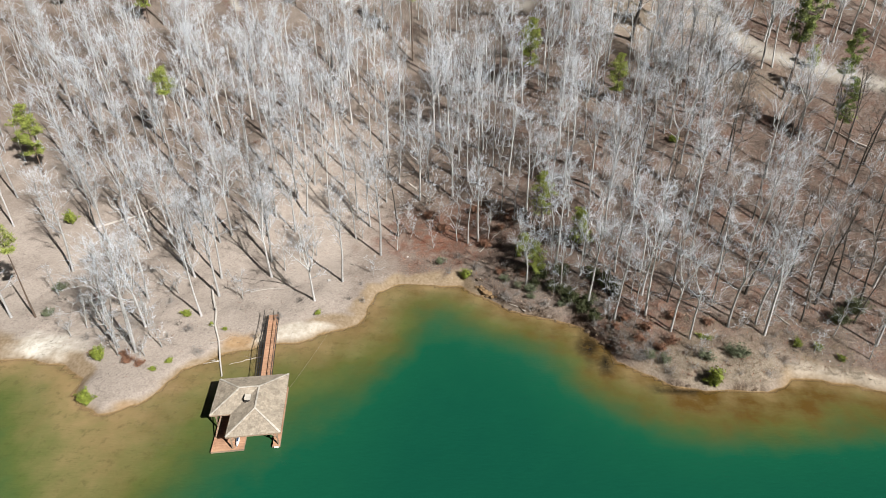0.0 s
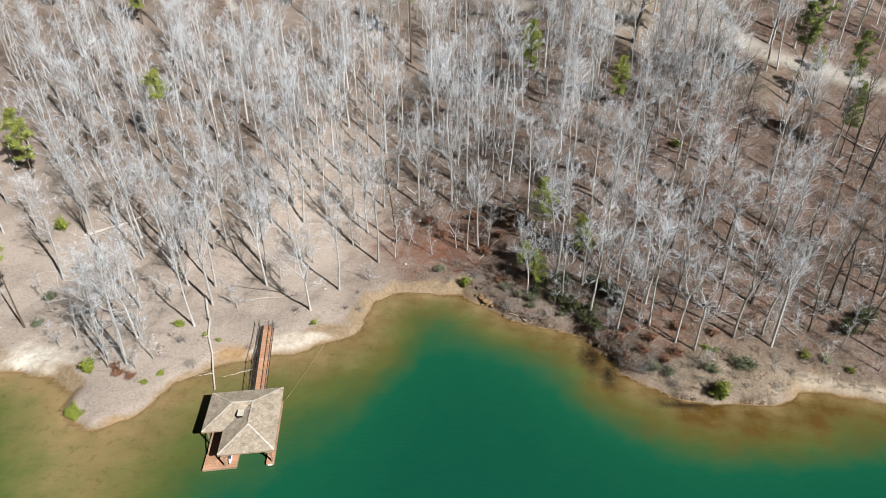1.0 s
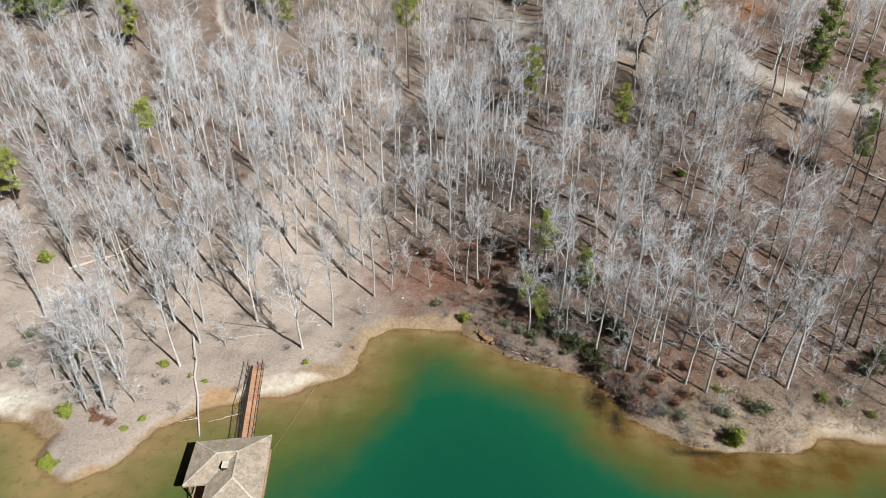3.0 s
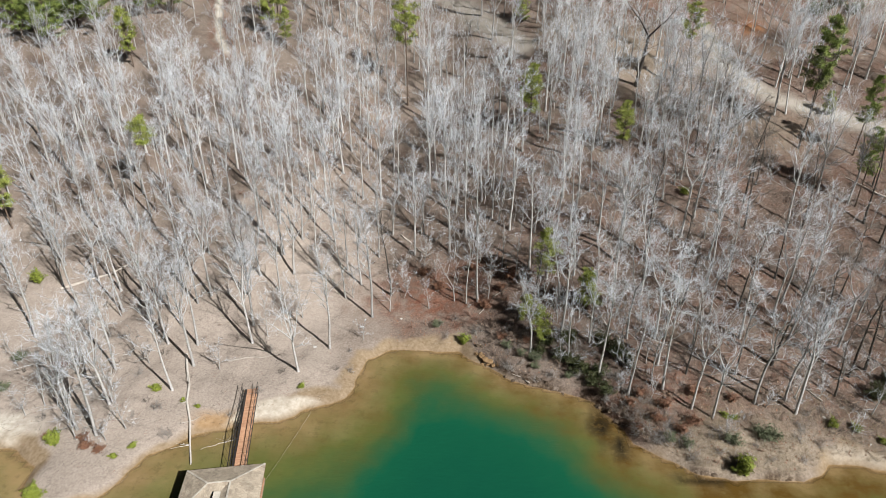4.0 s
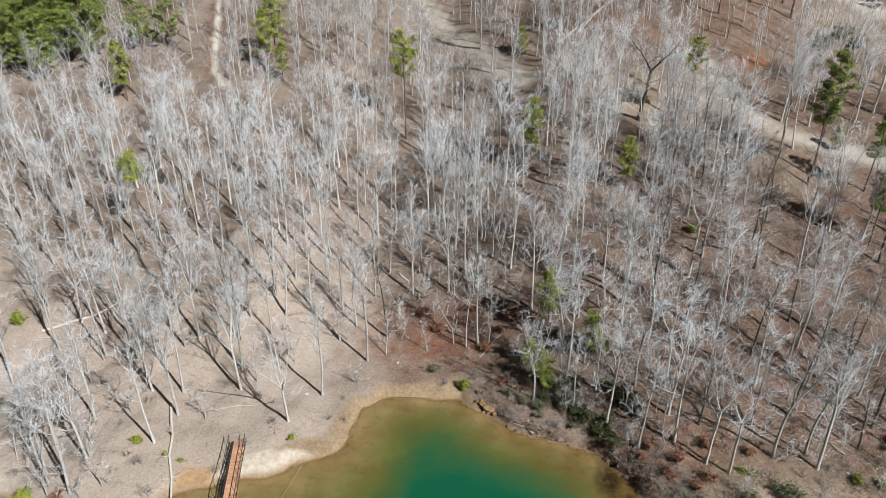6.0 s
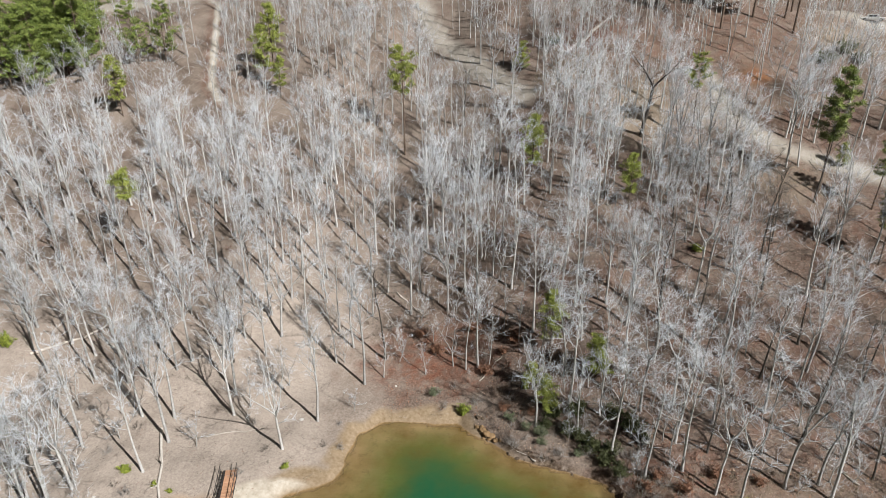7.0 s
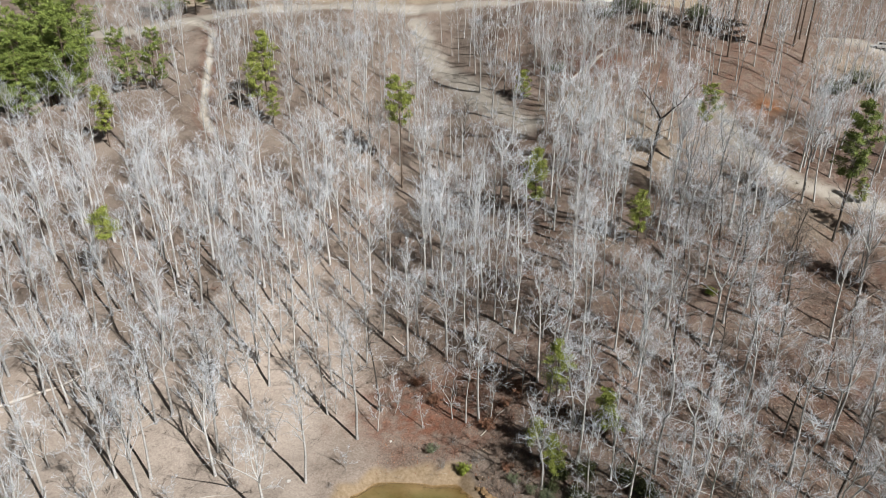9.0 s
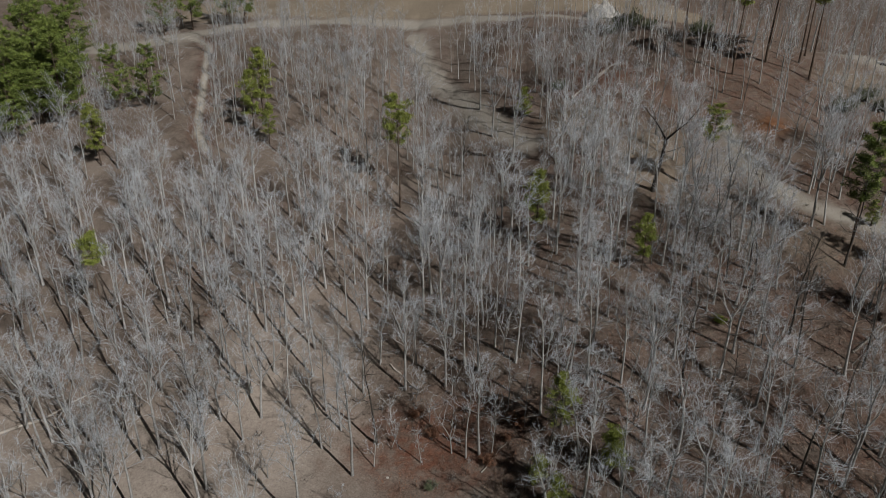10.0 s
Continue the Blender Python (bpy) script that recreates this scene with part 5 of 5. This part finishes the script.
# ---- vehicles on the ridge ----
def vehicle(name, m, length, width, height, cabin, label, category):
    """A plain road vehicle: body, cabin, windows, lamps, wheels. cabin: where it starts and ends along the length, 0 to 1."""
    car = thing(name, m, label, category)
    hood = height * 0.56
    part("body", box(bmesh.new(), (length, width, hood - 0.28), (0, 0, (hood + 0.28) / 2), None, 0.12), white_paint, car)
    a, b = (cabin[0] - 0.5) * length, (cabin[1] - 0.5) * length
    bm = bmesh.new()
    low = [bm.verts.new((x, y, hood - 0.02)) for x, y in ((a, -width / 2 + 0.05), (b, -width / 2 + 0.05), (b, width / 2 - 0.05), (a, width / 2 - 0.05))]
    top = [bm.verts.new((x, y, height)) for x, y in ((a + 0.35, -width / 2 + 0.2), (b - 0.5, -width / 2 + 0.2), (b - 0.5, width / 2 - 0.2), (a + 0.35, width / 2 - 0.2))]
    bm.faces.new(top)
    for i in range(4):
        bm.faces.new((low[i], low[(i + 1) % 4], top[(i + 1) % 4], top[i]))
    bmesh.ops.recalc_face_normals(bm, faces=bm.faces)
    cab = part("cabin", bm, white_paint, car)
    zc, zh = (hood + height) / 2, (height - hood) * 0.62
    for s in (-1, 1):
        turn = Euler((s * math.atan2(0.15, height - hood), 0, 0)).to_matrix().to_4x4()
        for f0, f1 in ((0.08, 0.47), (0.53, 0.9)):
            part("side_window", box(bmesh.new(), ((b - a - 0.85) * (f1 - f0), 0.02, zh), (a + 0.42 + (b - a - 0.85) * (f0 + f1) / 2, s * (width / 2 - 0.115), zc), turn), dark_glass, cab)
    for x, tilt in ((a + 0.165, math.atan2(0.35, height - hood)), (b - 0.24, -math.atan2(0.5, height - hood))):
        part("windscreen", box(bmesh.new(), (0.02, width - 0.42, zh), (x, 0, zc), Euler((0, tilt, 0)).to_matrix().to_4x4()), dark_glass, cab)
    for x in (-length * 0.31, length * 0.31):
        for s in (-1, 1):
            bm = bmesh.new()
            bmesh.ops.create_cone(bm, cap_ends=True, segments=18, radius1=0.34, radius2=0.34, depth=0.22)
            wheel = part("wheel", bm, tyre_rubber, car, "", pose(x, s * (width / 2 - 0.09), 0.33, 90, 0, 0))
            bm = bmesh.new()
            bmesh.ops.create_cone(bm, cap_ends=True, segments=14, radius1=0.2, radius2=0.17, depth=0.25)
            part("rim", bm, steel, wheel)
    for s in (-1, 1):
        part("headlight", box(bmesh.new(), (0.06, 0.34, 0.16), (length / 2 - 0.02, s * (width / 2 - 0.3), hood - 0.26), None, 0.02), lamp_glass, car)
    return car


vehicle("parked_car", pose(88.2, 155.3, ground_z(88.2, 155.3), 0, 0, 150), 4.7, 1.8, 1.45, (0.24, 0.82), "white saloon car parked on the gravel ridge road", "car")

# a heap of white gravel beside the ridge road, and dark evergreen scrub below it
bm = bmesh.new()
bmesh.ops.create_grid(bm, x_segments=40, y_segments=30, size=1.0)
for v in bm.verts:
    r = math.hypot(v.co.x, v.co.y)
    h = max(0.0, 1 - r) ** 0.8 * (1 + 0.35 * noise.noise(v.co * 3)) + 0.05 * noise.noise(v.co * 11)
    v.co = Vector((v.co.x * 5.2, v.co.y * 4, h * 4.2 - 0.35))
me = bpy.data.meshes.new("gravel_heap")
bm.to_mesh(me)
bm.free()
me.materials.append(pale_stone)
heap = tagged(new("gravel_heap", me), "heap of whitish gravel beside the ridge road", "gravel heap")
heap.matrix_world = pose(36.0, 190.0, ground_z(36.0, 190.0), 0, 0, 12)



# ---- litter of sticks and dry clumps on the forest floor ----
def sticks(name, n, seed, mat, label, lo, hi, r, over=(-72, 90, 54, 150), rise=(0.02, 0.5)):
    srng = np.random.RandomState(seed)
    xy = np.stack([srng.uniform(over[0], over[1], n), srng.uniform(over[2], over[3], n)], 1)
    xy = xy[inland(xy[:, 0], xy[:, 1]) > 0.6]
    patch = fine_noise(xy[:, 0], xy[:, 1], 2.6, seed) + 0.6 * fine_noise(xy[:, 0], xy[:, 1], 7.0, seed + 1)
    xy = xy[patch > srng.uniform(-0.9, 0.7, len(xy))]
    z = land(xy[:, 0], xy[:, 1])
    t = Tubes()
    for (x, y), h, a, l, up in zip(xy, z, srng.uniform(0, 6.28, n), srng.uniform(lo, hi, n), srng.uniform(*rise, n)):
        p = Vector((x, y, h - 0.02))
        t.spike(p, p + Vector((math.cos(a) * l, math.sin(a) * l, l * up)), r)
    tagged(new(name, t.mesh(name, mat)), label, "forest litter", kind="stuff")


grass_tan = speckled("dry_grass", (0.156, 0.1248, 0.078), (0.312, 0.2613, 0.1833), 0.8, bump=0.0)
sticks("fallen_sticks", 7000, 3, log_pale, "pale fallen sticks strewn over leaf litter", 0.4, 1.9, 0.018)
sticks("dark_sticks", 7000, 4, bark_dark, "dark fallen sticks strewn over leaf litter", 0.2, 0.9, 0.02)
# dark twigs laid out as the shadows of gnarled branches
sticks("bank_twigs", 4000, 13, twig_dark, "thin dark twigs standing in for branch shadows on the pale bank", 0.3, 1.1, 0.014, (-62, -8, 52, 92), (0.02, 0.6))
sticks("ridge_litter", 11000, 15, twig_dark, "dark dead stems and sticks on the upper slope", 0.4, 1.3, 0.022, (-80, 90, 128, 186), (0.05, 0.9))
sticks("dry_stems", 12000, 5, twig_red, "short red-brown dry stems on the forest floor", 0.3, 0.9, 0.02)
sticks("dead_brush", 12000, 6, twig_brush, "tangle of thin grey dead brush under the trees", 0.4, 1.3, 0.010, (4, 80, 56, 112), (0.1, 1.6))
# dark copy of the dead brush, doubling as shade on the ground
sticks("brush_shade", 22000, 7, twig_dark, "thin dark dead brush under the trees, also standing in for shade", 0.4, 1.2, 0.012, (4, 80, 56, 112), (0.1, 1.2))
# dark brush that also stands in for the hollow's band of shadow
sticks("hollow_brush", 9000, 11, twig_dark, "dark tangled brush, also standing in for shade, in the hollow below the ridge road", 0.5, 1.5, 0.025, (14, 52, 148, 174), (0.3, 1.6))
sticks("dry_grass", 16000, 8, grass_tan, "tufts of dry tan grass on the cape", 0.15, 0.45, 0.014, (20, 50, 55, 67), (0.8, 2.5))
sticks("hill_grass", 14000, 9, grass_tan, "dry tan grass on the open slope", 0.2, 0.6, 0.016, (14, 60, 104, 146), (0.8, 2.5))


def flakes(name, n, seed, mat, label, over):
    """Dry leaves in drifts: small bent blades lying at all angles."""
    srng = np.random.RandomState(seed)
    xy = np.stack([srng.uniform(over[0], over[1], n), srng.uniform(over[2], over[3], n)], 1)
    keep = (inland(xy[:, 0], xy[:, 1]) > 0.8) & (fine_noise(xy[:, 0], xy[:, 1], 3.2, seed) > srng.uniform(-0.8, 0.5, n))
    xy = xy[keep]
    z = land(xy[:, 0], xy[:, 1])
    verts, faces = [], []
    for (x, y), h in zip(xy, z):
        a, l, w = srng.uniform(0, 6.28), srng.uniform(0.12, 0.34), srng.uniform(0.08, 0.2)
        u, v = Vector((math.cos(a), math.sin(a), srng.uniform(-0.2, 0.7))), Vector((-math.sin(a), math.cos(a), srng.uniform(-0.3, 0.5)))
        p, b = Vector((x, y, h + 0.02)), len(verts)
        verts += [p - u * l * 0.5, p + v * w * 0.5, p + u * l * 0.5 + Vector((0, 0, 0.05)), p - v * w * 0.5]
        faces += [(b, b + 1, b + 3), (b + 1, b + 2, b + 3)]
    tagged(new(name, mesh_from(name, verts, faces, mat)), label, "forest litter", kind="stuff")


leaf_tan = leafy("leaf_tan", (0.15, 0.105, 0.075), (0.36, 0.275, 0.205))
flakes("red_leaves", 16000, 21, leaf_brown, "drifts of dry red-brown leaves on the bank and slope", (-10, 58, 56, 112))
flakes("tan_leaves", 16000, 22, leaf_tan, "dry tan leaves scattered over the bank and slope", (2, 58, 56, 108))
